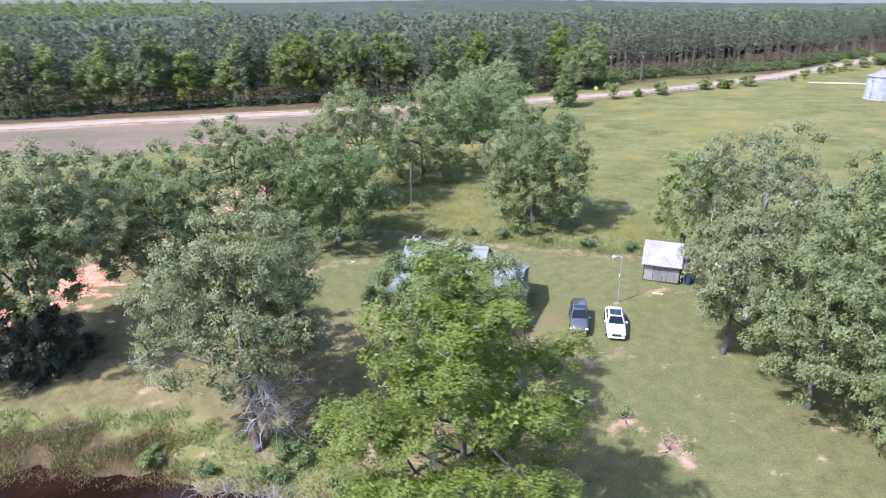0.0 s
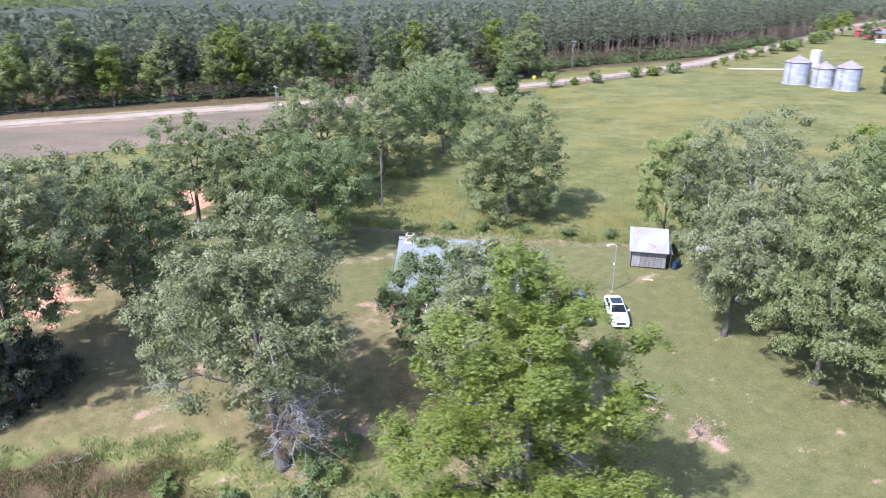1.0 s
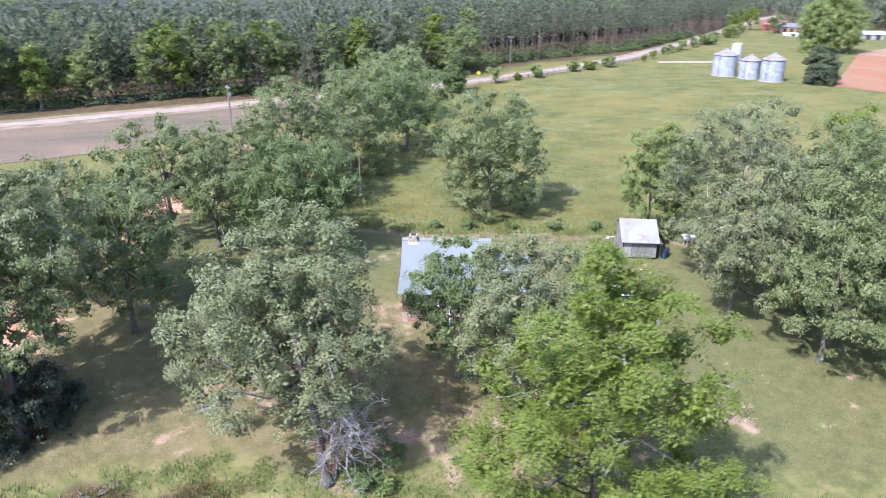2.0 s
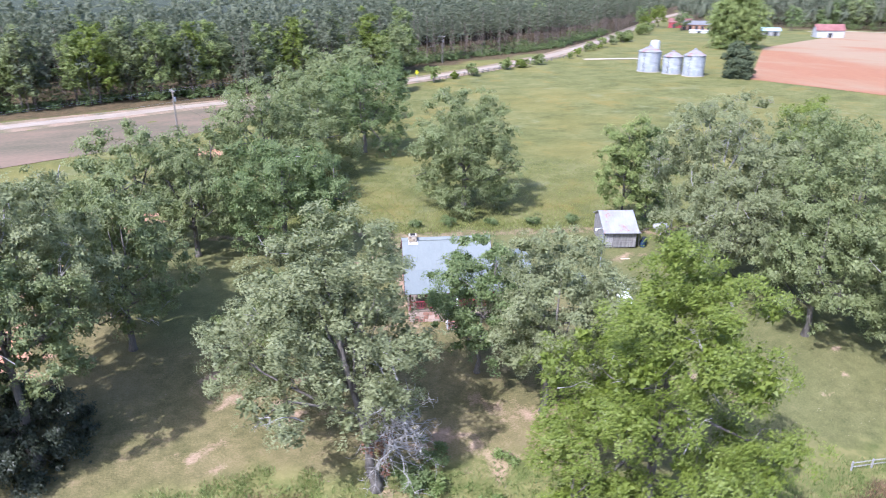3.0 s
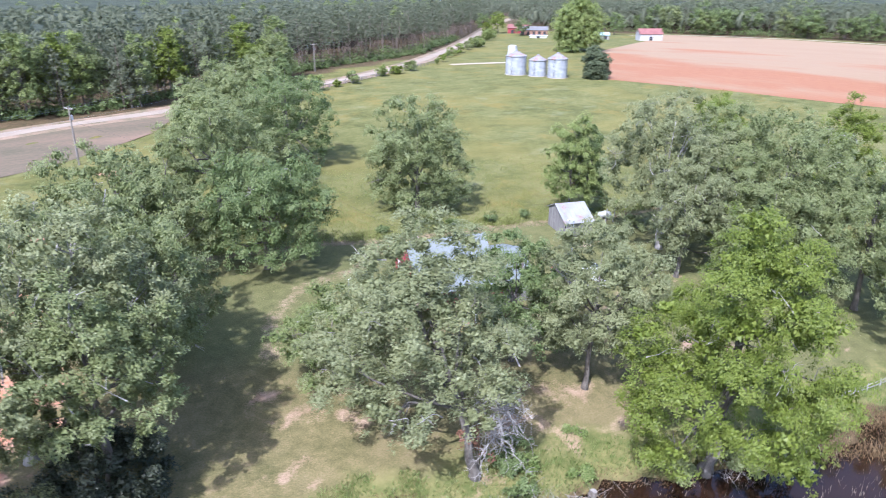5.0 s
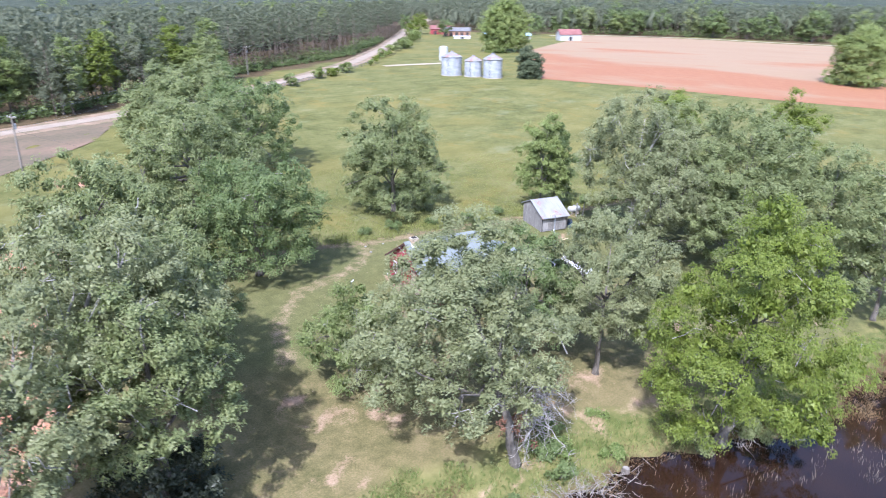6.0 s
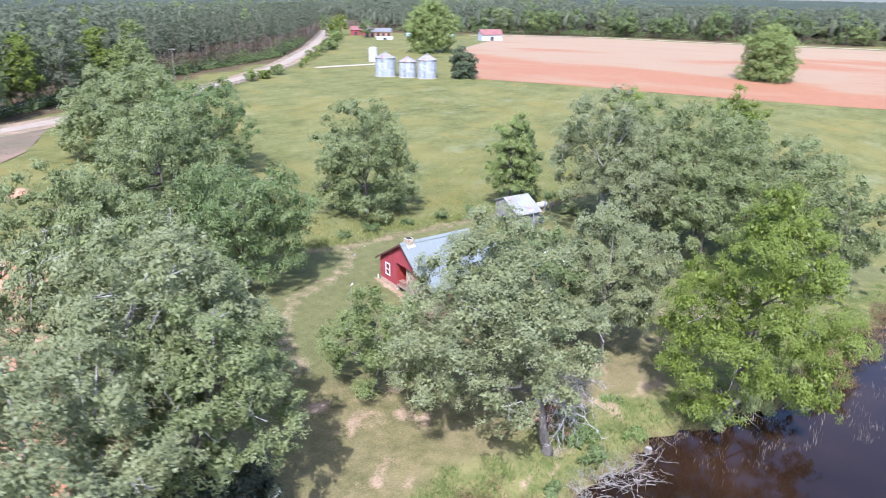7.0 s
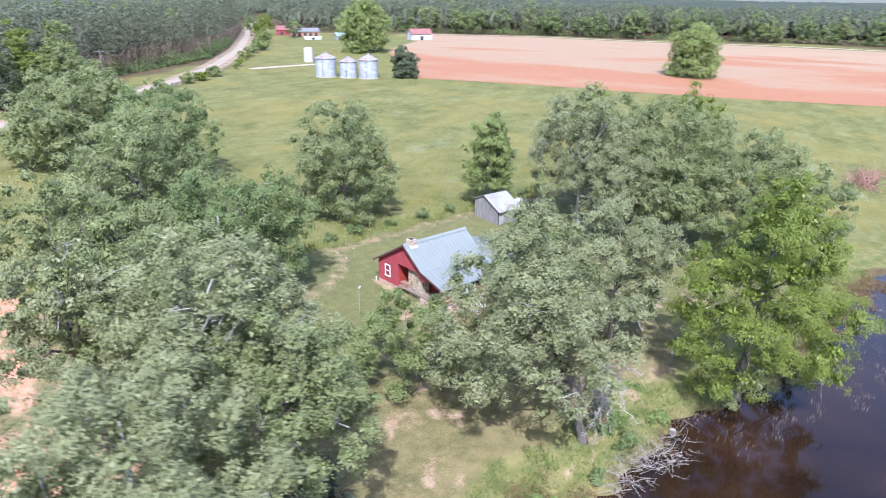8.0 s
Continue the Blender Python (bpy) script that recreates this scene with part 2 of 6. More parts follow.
# ground: bare = soil showing, tall = uncut field grass, lush = wet bank grass, red = how red the soil is
def zone_masks(x, y):
    bare = np.zeros(np.shape(x))
    for p in ((-23.6, 46.9, 0.7, 0.45), (-18.8, 45.1, 0.5, 0.4), (13.8, 44.7, 2.0, 1.5), (16.6, 41.4, 2.0, 1.5), (23.5, 39.2, 1.0, 0.7), (26.9, 40.9, 1.3, 0.7),
              (19.4, 52.5, 1.0, 0.7), (-0.4, 45.4, 3.0, 2.0), (-17.4, 51.7, 3.0, 2.2), (-17.0, 41.5, 1.2, 0.8), (-22.5, 57.5, 2.2, 1.3), (-16.0, 55.5, 2.5, 1.2),
              (-6, 63, 3.5, 2.0), (-5.5, 60, 3, 2), (22.5, 66.0, 3.5, 1.4), (17.9, 63.6, 0.8, 0.6), (12.5, 53.5, 2.5, 1.8), (16, 54, 2, 1.4), (-21, 54, 3, 1.6), (0, 40, 3, 1.5),
              (25, 54, 1.3, 1.0), (31, 70.5, 3, 1.6), (-13.5, 41.5, 2.2, 1.2), (8, 78.5, 3, 1.0), (-5, 42, 3.2, 2.6), (-8.5, 45, 3.5, 2.2), (-3, 47.5, 3, 1.6), (-24, 49, 2.4, 1.4), (30, 44, 1.2, 0.8), (22, 45, 0.8, 0.5), (20.5, 48, 0.6, 0.4), (27, 36, 1.4, 0.7)):
        bare = np.maximum(bare, 0.5 * patch(x, y, *p))
    soil = np.zeros(np.shape(x))
    for p in ((-39.5, 67, 4.5, 7), (-42, 58.5, 3, 2), (-36, 84, 5, 8), (-29.5, 98, 4, 8), (-43, 61, 2.6, 2.4), (-17.5, 127, 3, 3), (-32, 101.5, 3, 2.5), (9.5, 168.8, 3, 1.2)):
        soil = np.maximum(soil, patch(x, y, *p))
    strip = band(x, y, [(a, b - 1.2) for a, b in FENCE_LINE[1:9]], 1.3)
    track = band(x, y, ((-20, 62), (-17, 68.5), (-12, 72.8), (-4, 74.5), (1, 78)), 1.3) * 0.38
    bare = np.maximum.reduce([bare, soil, 0.40 * strip, track])
    apron = band(x, y, ((-2.3, 70.7), (-3.85, 65.3)), 0.55)
    for p in ((13.9, 44.8, 2.1, 1.5), (16.6, 41.3, 2.2, 1.6), (-23.6, 46.9, 0.8, 0.5), (-22.5, 57.5, 1.5, 1.0)):
        apron = np.maximum(apron, 1.1 * patch(x, y, *p))
    bare, soil = np.maximum(bare, 0.62 * apron), np.maximum(soil, 0.10 * apron)
    tall = np.maximum(beyond_fence(x, y), np.clip((x - 44) / 5, 0, 1))
    d = y - shore(x)
    lush = np.clip(1.2 - np.abs(d - 3) / 5, 0, 1)
    litter = np.clip((clear_of_woods(x, y) + 9) / 5, 0, 1)
    mat = np.clip(1.5 - np.abs(d - 1.4 + 0.7 * np.sin(x * 0.7)) / 2.5, 0, 1) * np.clip((-20.0 - x) / 4, 0, 1)
    mat = np.maximum(mat, np.clip(1.4 - np.abs(d + 0.2 + 0.5 * np.sin(x * 0.9)) / 1.6, 0, 1) * np.clip((x - 8) / 3, 0, 1))
    rim = np.clip(1 - np.abs(d - 0.2) / 0.7, 0, 1)
    green = np.maximum(np.clip((y - 55 + 2.5 * np.sin(x * 0.31)) / 9, 0, 1) * np.clip((x + 34) / 8, 0, 1), np.clip((x - 5) / 9, 0, 1))
    return bare, tall, lush, np.maximum(soil, 0.12), np.maximum.reduce([litter, mat, 0.75 * rim]), green


def build_ground():
    def axis(lo, hi, fine, a, b):
        inner = np.arange(a, b + fine, fine)
        up, dn, s, q = [], [], fine, b
        while q < hi:
            s *= 1.08
            q += s
            up.append(q)
        s, q = fine, a
        while q > lo:
            s *= 1.08
            q -= s
            dn.append(q)
        return np.concatenate([dn[::-1], inner, up])
    xs, ys = axis(-3800, 3800, 0.8, -60, 62), axis(-900, 4300, 0.8, 20, 104)
    X, Y = np.meshgrid(xs, ys)
    Z = ground(X, Y)
    nx, ny = len(xs), len(ys)
    i = np.arange(nx * ny).reshape(ny, nx)
    f = np.stack([i[:-1, :-1], i[:-1, 1:], i[1:, 1:], i[1:, :-1]], -1).reshape(-1, 4)
    me = mesh_of("ground", np.stack([X, Y, Z], -1).reshape(-1, 3), f)
    for name, val in zip(("bare", "tall", "lush", "red", "litter", "green"), zone_masks(X, Y)):
        me.attributes.new(name, "FLOAT", "POINT").data.foreach_set("value", val.ravel().astype(np.float32))
    me.shade_smooth()
    n = Nodes("ground_cover")
    fine, mid, big = n.noise(7, 5, 0.7), n.noise(0.9, 4, 0.6), n.noise(0.09, 3, 0.55)
    lawn = n.ramp(n.math("ADD", n.math("MULTIPLY", mid, 0.5), n.math("MULTIPLY", fine, 0.5)), (0.36, (0.084, 0.082, 0.032)), (0.52, (0.150, 0.128, 0.056)), (0.66, (0.226, 0.172, 0.092)))
    lawn = n.mix(n.step(big, 0.45, 0.65), lawn, n.ramp(fine, (0.35, (0.160, 0.132, 0.059)), (0.65, (0.228, 0.182, 0.096))))
    fresh = n.ramp(n.math("ADD", n.math("MULTIPLY", mid, 0.4), n.math("MULTIPLY", fine, 0.6)), (0.36, (0.071, 0.082, 0.028)), (0.52, (0.121, 0.121, 0.046)), (0.68, (0.182, 0.162, 0.074)))
    lawn = n.mix(n.step(n.math("ADD", n.math("MULTIPLY", n.attr("green"), 0.7), n.math("MULTIPLY", n.math("ADD", big, mid), 0.55)), 0.72, 1.35), lawn, fresh)
    sweep = n.noise(0.16, 6, 0.68, n.place(0.8, 1.15, 1))
    field = n.ramp(n.math("ADD", n.math("MULTIPLY", sweep, 0.55), n.math("ADD", n.math("MULTIPLY", mid, 0.25), n.math("MULTIPLY", fine, 0.2))), (0.38, (0.070, 0.078, 0.021)), (0.5, (0.120, 0.120, 0.038)), (0.63, (0.172, 0.162, 0.064)))
    field = n.mix(n.math("MULTIPLY", n.step(n.noise(0.05, 3, 0.5), 0.48, 0.62), 0.40), field, (0.184, 0.154, 0.046))
    field = n.mix(n.math("MULTIPLY", n.step(n.noise(0.11, 5, 0.65, n.place(1, 0.8, 1)), 0.55, 0.68), 0.5), field, (0.190, 0.142, 0.036))
    field = n.mix(n.math("MULTIPLY", n.step(n.noise(0.14, 5, 0.7, n.place(0.7, 1.1, 3)), 0.56, 0.70), 0.45), field, (0.180, 0.186, 0.100))
    c = n.mix(n.step(n.math("ADD", n.attr("tall"), n.math("MULTIPLY", mid, 0.3)), 0.5, 0.8), lawn, field)
    bank = n.ramp(mid, (0.35, (0.090, 0.106, 0.030)), (0.65, (0.188, 0.170, 0.066)))
    c = n.mix(n.step(n.math("ADD", n.attr("lush"), n.math("MULTIPLY", mid, 0.4)), 0.6, 1.1), c, bank)
    soil = n.mix(n.attr("red"), n.ramp(mid, (0.3, (0.25, 0.175, 0.115)), (0.7, (0.34, 0.255, 0.18))), n.ramp(mid, (0.3, (0.43, 0.165, 0.085)), (0.7, (0.53, 0.29, 0.19))))
    show = n.step(n.math("ADD", n.attr("bare"), n.math("MULTIPLY", n.math("ADD", n.math("MULTIPLY", mid, 1.1), n.math("MULTIPLY", fine, 1.3)), 0.45)), 0.82, 1.16)
    c = n.mix(show, c, soil)
    c = n.mix(n.step(n.math("ADD", n.attr("litter"), n.math("MULTIPLY", mid, 0.6)), 0.6, 1.0), c, n.ramp(n.math("ADD", n.math("MULTIPLY", mid, 0.5), n.math("MULTIPLY", fine, 0.5)), (0.4, (0.050, 0.044, 0.021)), (0.52, (0.092, 0.066, 0.034)), (0.66, (0.158, 0.104, 0.058))))
    n.bump(n.math("ADD", fine, n.math("MULTIPLY", mid, 0.25)), 0.8, 0.08)
    M["ground"] = n.done(c, 0.95, 0.0, Specular_IOR_Level=0.15)
    linked("ground", me, "ground")
    tagged(bpy.data.objects["ground"], "mown lawn and uncut field rising from a pond", "ground", kind="structure")


def drape(name, rows, lift, material, label, category):
    """A sheet laid on the ground through rows of points, all rows of one length."""
    R = np.array(rows, float)
    ny, nx = R.shape[:2]
    Z = ground(R[..., 0], R[..., 1]) + lift
    i = np.arange(nx * ny).reshape(ny, nx)
    f = np.stack([i[:-1, :-1], i[:-1, 1:], i[1:, 1:], i[1:, :-1]], -1).reshape(-1, 4)
    me = mesh_of(name, np.concatenate([R, Z[..., None]], -1).reshape(-1, 3), f)
    me.shade_smooth()
    return tagged(linked(name, me, material), label, category, kind="structure")


def line(pts, n):
    """n points evenly along a line of points."""
    p = np.array(pts, float)
    s = np.concatenate([[0], np.cumsum(np.hypot(*np.diff(p, axis=0).T))])
    u = np.linspace(0, s[-1], n)
    return np.stack([np.interp(u, s, p[:, 0]), np.interp(u, s, p[:, 1])], 1)


def ribbon(pts, half, n):
    """Rows of a strip along a line, five points across."""
    c = line(pts, n)
    for _ in range(6):
        c[1:-1] = (c[:-2] + 2 * c[1:-1] + c[2:]) / 4
    w = np.gradient(c, axis=0)
    w = units(np.stack([-w[:, 1], w[:, 0]], 1))
    return [[c[i] + w[i] * half * k for k in (-1, -0.5, 0, 0.5, 1)] for i in range(n)]


ROAD = ((-400, 60), (-200, 108), (-95, 146), (-50, 158), (-20, 167.5), (10, 175), (43, 189), (70, 203), (108, 228), (160, 273), (245, 361), (330, 450), (600, 700))


def build_land():
    build_ground()
    n = Nodes("pond_water")
    w = n.noise(1.2, 3, 0.5, n.place(1.6, 0.7, 1))
    n.bump(w, 0.05, 0.03)
    M["water"] = n.done(n.ramp(n.noise(0.12, 3, 0.5), (0.4, (0.012, 0.006, 0.004)), (0.65, (0.026, 0.013, 0.007))), 0.06, 0.0, IOR=1.4)
    bm = bmesh.new()
    prism(bm, ((-110, -66), (130, -66), (130, 44), (-110, 44)), WATER - 0.3, WATER, "z")
    tagged(part("pond", bm, "water"), "dark brown pond water reflecting the sky", "water", kind="structure")
    n = Nodes("road_gravel")
    M["road"] = n.done(n.ramp(n.math("ADD", n.math("MULTIPLY", n.noise(0.3, 3), 0.5), n.math("MULTIPLY", n.noise(6, 3), 0.5)), (0.35, (0.24, 0.195, 0.15)), (0.65, (0.335, 0.28, 0.22))), 0.95, 0.0, Specular_IOR_Level=0.1)
    drape("road", ribbon(ROAD, 1.95, 260), 0.10, "road", "pale worn country road past the farm", "road")
    n = Nodes("road_shoulder")
    M["shoulder"] = n.done(n.ramp(n.math("ADD", n.math("MULTIPLY", n.noise(0.25, 3), 0.6), n.math("MULTIPLY", n.noise(3, 3), 0.4)), (0.40, (0.12, 0.11, 0.055)), (0.52, (0.22, 0.155, 0.10)), (0.66, (0.31, 0.215, 0.145))), 0.95)
    drape("road_shoulder", ribbon(ROAD, 4.6, 260), 0.05, "shoulder", "reddish dirt and thin grass along the road", "verge")
    n = Nodes("red_field")
    lie = n.add("ShaderNodeCombineXYZ", X=n.attr("along"), Y=n.attr("depth")).outputs[0]
    streak = n.noise(1.0, 4, 0.55, n.add("ShaderNodeMapping", Vector=lie, Scale=(2.6, 5.5, 1)).outputs[0])
    rows = n.noise(0.9, 2, 0.5, n.place(2.2, 0.3, 1))
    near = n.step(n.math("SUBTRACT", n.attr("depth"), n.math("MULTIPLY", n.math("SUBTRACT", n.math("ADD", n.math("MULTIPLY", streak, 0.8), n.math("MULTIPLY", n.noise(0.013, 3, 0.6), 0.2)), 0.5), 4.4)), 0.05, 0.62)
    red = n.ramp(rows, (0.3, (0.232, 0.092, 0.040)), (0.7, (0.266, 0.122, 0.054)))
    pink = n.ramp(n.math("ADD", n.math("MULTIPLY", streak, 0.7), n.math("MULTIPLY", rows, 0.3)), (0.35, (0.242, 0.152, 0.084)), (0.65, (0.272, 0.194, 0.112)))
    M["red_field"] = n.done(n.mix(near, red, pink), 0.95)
    k = 40
    sides = [line(p, k) for p in (((129.5, 156), (143, 122), (152, 92), (166, 57), (180, 27), (205, -30)), ((201, 222), (235, 150), (260, 80), (300, 0), (320, -60)),
                                  ((262, 247.5), (292, 165), (318, 75), (345, 10), (372, -70)), ((320, 281), (336, 225), (345, 165), (372, 80), (395, 20), (430, -80)))]
    grid = [sides[0] + (sides[1] - sides[0]) * v for v in np.linspace(0, 1, 9)] + [p + (q - p) * v for p, q in zip(sides[1:], sides[2:]) for v in np.linspace(0, 1, 7)[1:]]
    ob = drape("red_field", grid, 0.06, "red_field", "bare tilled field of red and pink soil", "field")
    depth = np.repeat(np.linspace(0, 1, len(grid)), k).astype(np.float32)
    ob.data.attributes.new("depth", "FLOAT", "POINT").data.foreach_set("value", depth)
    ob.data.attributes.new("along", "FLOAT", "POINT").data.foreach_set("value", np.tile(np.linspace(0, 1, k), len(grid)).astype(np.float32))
    n = Nodes("tan_field")
    M["tan_field"] = n.done(n.ramp(n.math("ADD", n.math("MULTIPLY", n.noise(0.07, 4, 0.6, n.place(0.5, 1.5, 1)), 0.7), n.math("MULTIPLY", n.noise(1.5, 3), 0.3)),
                                   (0.36, (0.088, 0.077, 0.042)), (0.5, (0.134, 0.099, 0.061)), (0.66, (0.190, 0.125, 0.080))), 0.95)
    a, b = line(((-150, 100), (-90, 117), (-50, 126), (-24, 137), (-6, 152)), 40), line(((-160, 118.5), (-95, 141.6), (-50, 153.6), (-20, 163.0), (4, 168.6)), 40)
    drape("tan_field", [a + (b - a) * v for v in np.linspace(0, 1, 12)], 0.06, "tan_field", "tan harrowed field below the road", "field")
    n = Nodes("sandy_gravel")
    M["sand"] = n.done(n.ramp(n.noise(1.2, 4), (0.35, (0.29, 0.24, 0.165)), (0.65, (0.39, 0.335, 0.245))), 0.95)
    drape("gravel_drive", ribbon(((112, 213.5), (120, 212), (130, 209), (140, 206.5)), 1.9, 24), 0.12, "sand", "pale sandy drive to the grain bins", "drive")
    drape("farm_track", ribbon(((300, 288), (322, 287), (341, 232), (351, 165), (379, 80), (402, 20), (440, -80)), 2.0, 60), 0.12, "sand", "pale farm track along the tilled field", "track")


build_land()


# ---- trees ----
def leaf_cloud(rng, centres, radii, clump_every, per_clump, leaf, top_bias=0.25, squash=0.85, ragged=0.3):
    """Leaves in clumps over the outside of a set of overlapping lobes. Returns base, way, normal, and the clumps' places."""
    spots, outs = [], []
    for c, r in zip(centres, radii):
        m = max(6, int(4 * math.pi * r * r / clump_every * 0.8))
        d = units(rng.normal(size=(m, 3)))
        d[:, 2] = np.abs(d[:, 2]) * np.where(rng.random(m) < 0.72, 1, -1)
        p = c + d * np.array([r, r, r * squash]) * (1 + rng.normal(size=(m, 1)) * 0.13)
        inside = np.zeros(m, bool)
        for c2, r2 in zip(centres, radii):
            if c2 is not c:
                inside |= np.linalg.norm((p - c2) / np.array([r2, r2, r2 * squash]), axis=1) < 0.78
        wave = np.sin(p[:, 0] * 1.9 + c[2]) + np.sin(p[:, 1] * 1.7 + c[0]) + np.sin(p[:, 2] * 2.1 + c[1])
        keep = ~inside & (rng.random(m) > ragged * 0.6) & (wave > -1.6 + ragged * 1.9)
        spots.append(p[keep]), outs.append(d[keep])
    spots, outs = np.concatenate(spots), np.concatenate(outs)
    n = len(spots)
    size = rng.uniform(0.7, 1.35, n)
    cnt = np.maximum(8, (per_clump * size ** 2 * rng.uniform(0.6, 1.3, n)).astype(int))
    idx = np.repeat(np.arange(n), cnt)
    q = units(rng.normal(size=(len(idx), 3))) * (rng.random((len(idx), 1)) ** 0.45)
    width = math.sqrt(clump_every) * 0.66
    face = units(outs * 0.62 + np.array([-0.18, -0.1, 0.62]) + rng.normal(size=outs.shape) * 0.28)
    q -= face[idx] * (np.sum(q * face[idx], 1, keepdims=True) * 0.45)
    base = spots[idx] + q * size[idx, None] * width
    outward = units(outs[idx] * 0.7 + q * 0.9 + np.array([0, 0, top_bias]))
    normal = units(face[idx] + q * 0.25 + rng.normal(size=q.shape) * 0.34)
    way = rng.normal(size=q.shape) + outward * 0.6
    way = units(way - normal * np.sum(way * normal, 1, keepdims=True) * 0.92)
    return base, way, normal, spots, outs


def tree(x, y, top, R, low=0.25, kind="oak", leaf=0.30, clump=0.85, per=52, seed=1, off=(0.0, 0.0), lobes=15, trunk=0.32, label="", group="", bark="bark",
         name="oak_tree", ragged=0.52, dead=7, squash=1.0, stems=1, taper=0.0):
    """A broadleaf tree: a tapered trunk with limbs, and a crown of leaves in clumps. top: height of the crown's top; low: where the crown begins, as a part of the height."""
    rng = np.random.default_rng(seed)
    z0 = gz(x, y)
    H = top - z0
    if leaf < 0.45:
        leaf, per, clump = leaf * 0.62, per * 0.62, clump * 0.56
    else:
        leaf, per, clump = leaf * 0.66, per * 0.5, clump * 0.46
    ob = thing(name, pose(x, y, z0), label or "leafy green oak tree standing in mown grass", "tree", group)
    cz, a = H * (1 + low) / 2, H * (1 - low) / 2
    mid = np.array([off[0], off[1], cz])
    far = leaf >= 0.27
    lobes = int(lobes * (2.4 if far else 5.2))
    lr = (0.27 if far else 0.172) * min(R, a * 1.25)
    k = np.arange(lobes) + 0.5
    ph, zz = math.pi * (1 + 5 ** 0.5) * k + rng.uniform(0, 6), 1 - 1.75 * k / lobes
    flat = np.sqrt(np.maximum(0, 1 - zz ** 2)) * (1 - taper * np.maximum(zz, 0)) * (1 - 0.5 * taper * zz)
    d = np.stack([np.cos(ph) * flat, np.sin(ph) * flat, zz], 1) * rng.uniform(0.5, 1.14, (lobes, 1)) + rng.normal(size=(lobes, 3)) * 0.08
    d *= 1 + 0.085 * (np.sin(d[:, :1] * 4.1 + seed) + np.sin(d[:, 1:2] * 4.6 + seed * 2) + np.sin(d[:, 2:] * 3.7 + seed * 3)) / 1.5
    d /= np.maximum(1, np.linalg.norm(d, axis=1, keepdims=True) / 1.06)
    d[:, :2] *= squash
    radii = lr * rng.uniform(0.7, 1.3, lobes)
    reach = np.stack([R - radii * 0.8, R - radii * 0.8, a - radii * 0.65], 1)
    centres = mid + d * reach
    base, way, nor, spots, outs = leaf_cloud(rng, centres, radii, clump, per, leaf, ragged=ragged)
    n = len(base)
    v, f = spikes(base, way, nor, leaf * rng.uniform(0.65, 1.35, n), leaf * rng.uniform(0.5, 0.8, n))
    # the shaded leaves inside the lobes
    m = 36 if far else 100
    j = np.repeat(np.arange(lobes), m)
    q = units(rng.normal(size=(len(j), 3)))
    inner = centres[j] + q * radii[j, None] * ((0.60 if far else 0.54) * rng.random((len(j), 1)) ** 0.45) * [1, 1, 0.8]
    size = radii[j] * rng.uniform(0.34, 0.52, len(j)) if far else np.minimum(radii[j] * 0.4, rng.uniform(0.24, 0.36, len(j)))
    v2, f2 = spikes(inner, units(rng.normal(size=q.shape)), units(q + rng.normal(size=q.shape) * 0.5), size, size * 0.85)
    crown = linked("crown", mesh_of("crown", v, f), kind, ob)
    linked("inner_foliage", mesh_of("inner_foliage", v2, f2), kind, crown)
    # trunk
    fork = np.array([off[0] * 0.12, off[1] * 0.12, max(H * low * 0.9, H * 0.18)])
    for s in range(stems):
        bm = bmesh.new()
        sway = rng.normal(size=2) * 0.14
        foot = np.array([0.0, 0, 0]) if s == 0 else np.array([*rng.normal(size=2) * 0.7, 0])
        pts = [foot + [0, 0, -0.25], foot + [0, 0, 0.35], fork * 0.5 + [sway[0], sway[1], 0], fork, mid * [0.5, 0.5, 0.85] + [*sway, 0], mid + [sway[1], sway[0], a * 0.6]]
        tube(bm, pts, [trunk * 1.7, trunk * 1.12, trunk * 0.95, trunk * 0.85, trunk * 0.5, trunk * 0.12], 9)
        part("trunk", bm, bark, ob, smooth=True)
    # limbs, each with its branches
    order = np.argsort(-radii + rng.random(lobes) * 0.3)[: 4 if far else 9]
    for j in order:
        bm = bmesh.new()
        t = rng.uniform(0.0, 0.75)
        s0 = fork + (mid + [0, 0, a * 0.3] - fork) * t
        e = centres[j]
        m1 = s0 + (e - s0) * 0.4 + [0, 0, -0.06 * R] + rng.normal(size=3) * 0.25
        m2 = s0 + (e - s0) * 0.75 + rng.normal(size=3) * 0.3
        r0 = trunk * rng.uniform(0.32, 0.5)
        tube(bm, [s0, m1, m2, e], [r0, r0 * 0.75, r0 * 0.5, r0 * 0.2], 6)
        for _ in range(5):
            w = e + units(rng.normal(size=3) + [0, 0, 0.3]) * radii[j] * rng.uniform(0.75, 1.08)
            b0 = m1 + (m2 - m1) * rng.random() if rng.random() < 0.4 else m2 + (e - m2) * rng.random()
            mm = (b0 + w) / 2 + rng.normal(size=3) * 0.25
            tube(bm, [b0, mm, w], [r0 * 0.34, r0 * 0.22, r0 * 0.07], 4, cap=False)
        part("limb", bm, bark, ob, smooth=True)
    for _ in range(dead):
        bm = bmesh.new()
        i = rng.integers(len(spots))
        p, o = spots[i], units(outs[i] + rng.normal(size=3) * 0.5)
        q = p - o * 1.6 + [0, 0, -0.5]
        tip = p + o * rng.uniform(0.2, 0.6)
        tube(bm, [q, (p + q) / 2 + rng.normal(size=3) * 0.22, p + rng.normal(size=3) * 0.22, tip], [0.036, 0.030, 0.022, 0.008], 5)
        for _ in range(3):
            u = q + (tip - q) * rng.uniform(0.4, 0.95)
            tube(bm, [u, u + units(o + rng.normal(size=3) * 0.8) * rng.uniform(0.4, 0.9)], [0.022, 0.008], 4, cap=False)
        part("dead_branch", bm, "pale_bark", ob, "bare pale grey branch")
    return ob


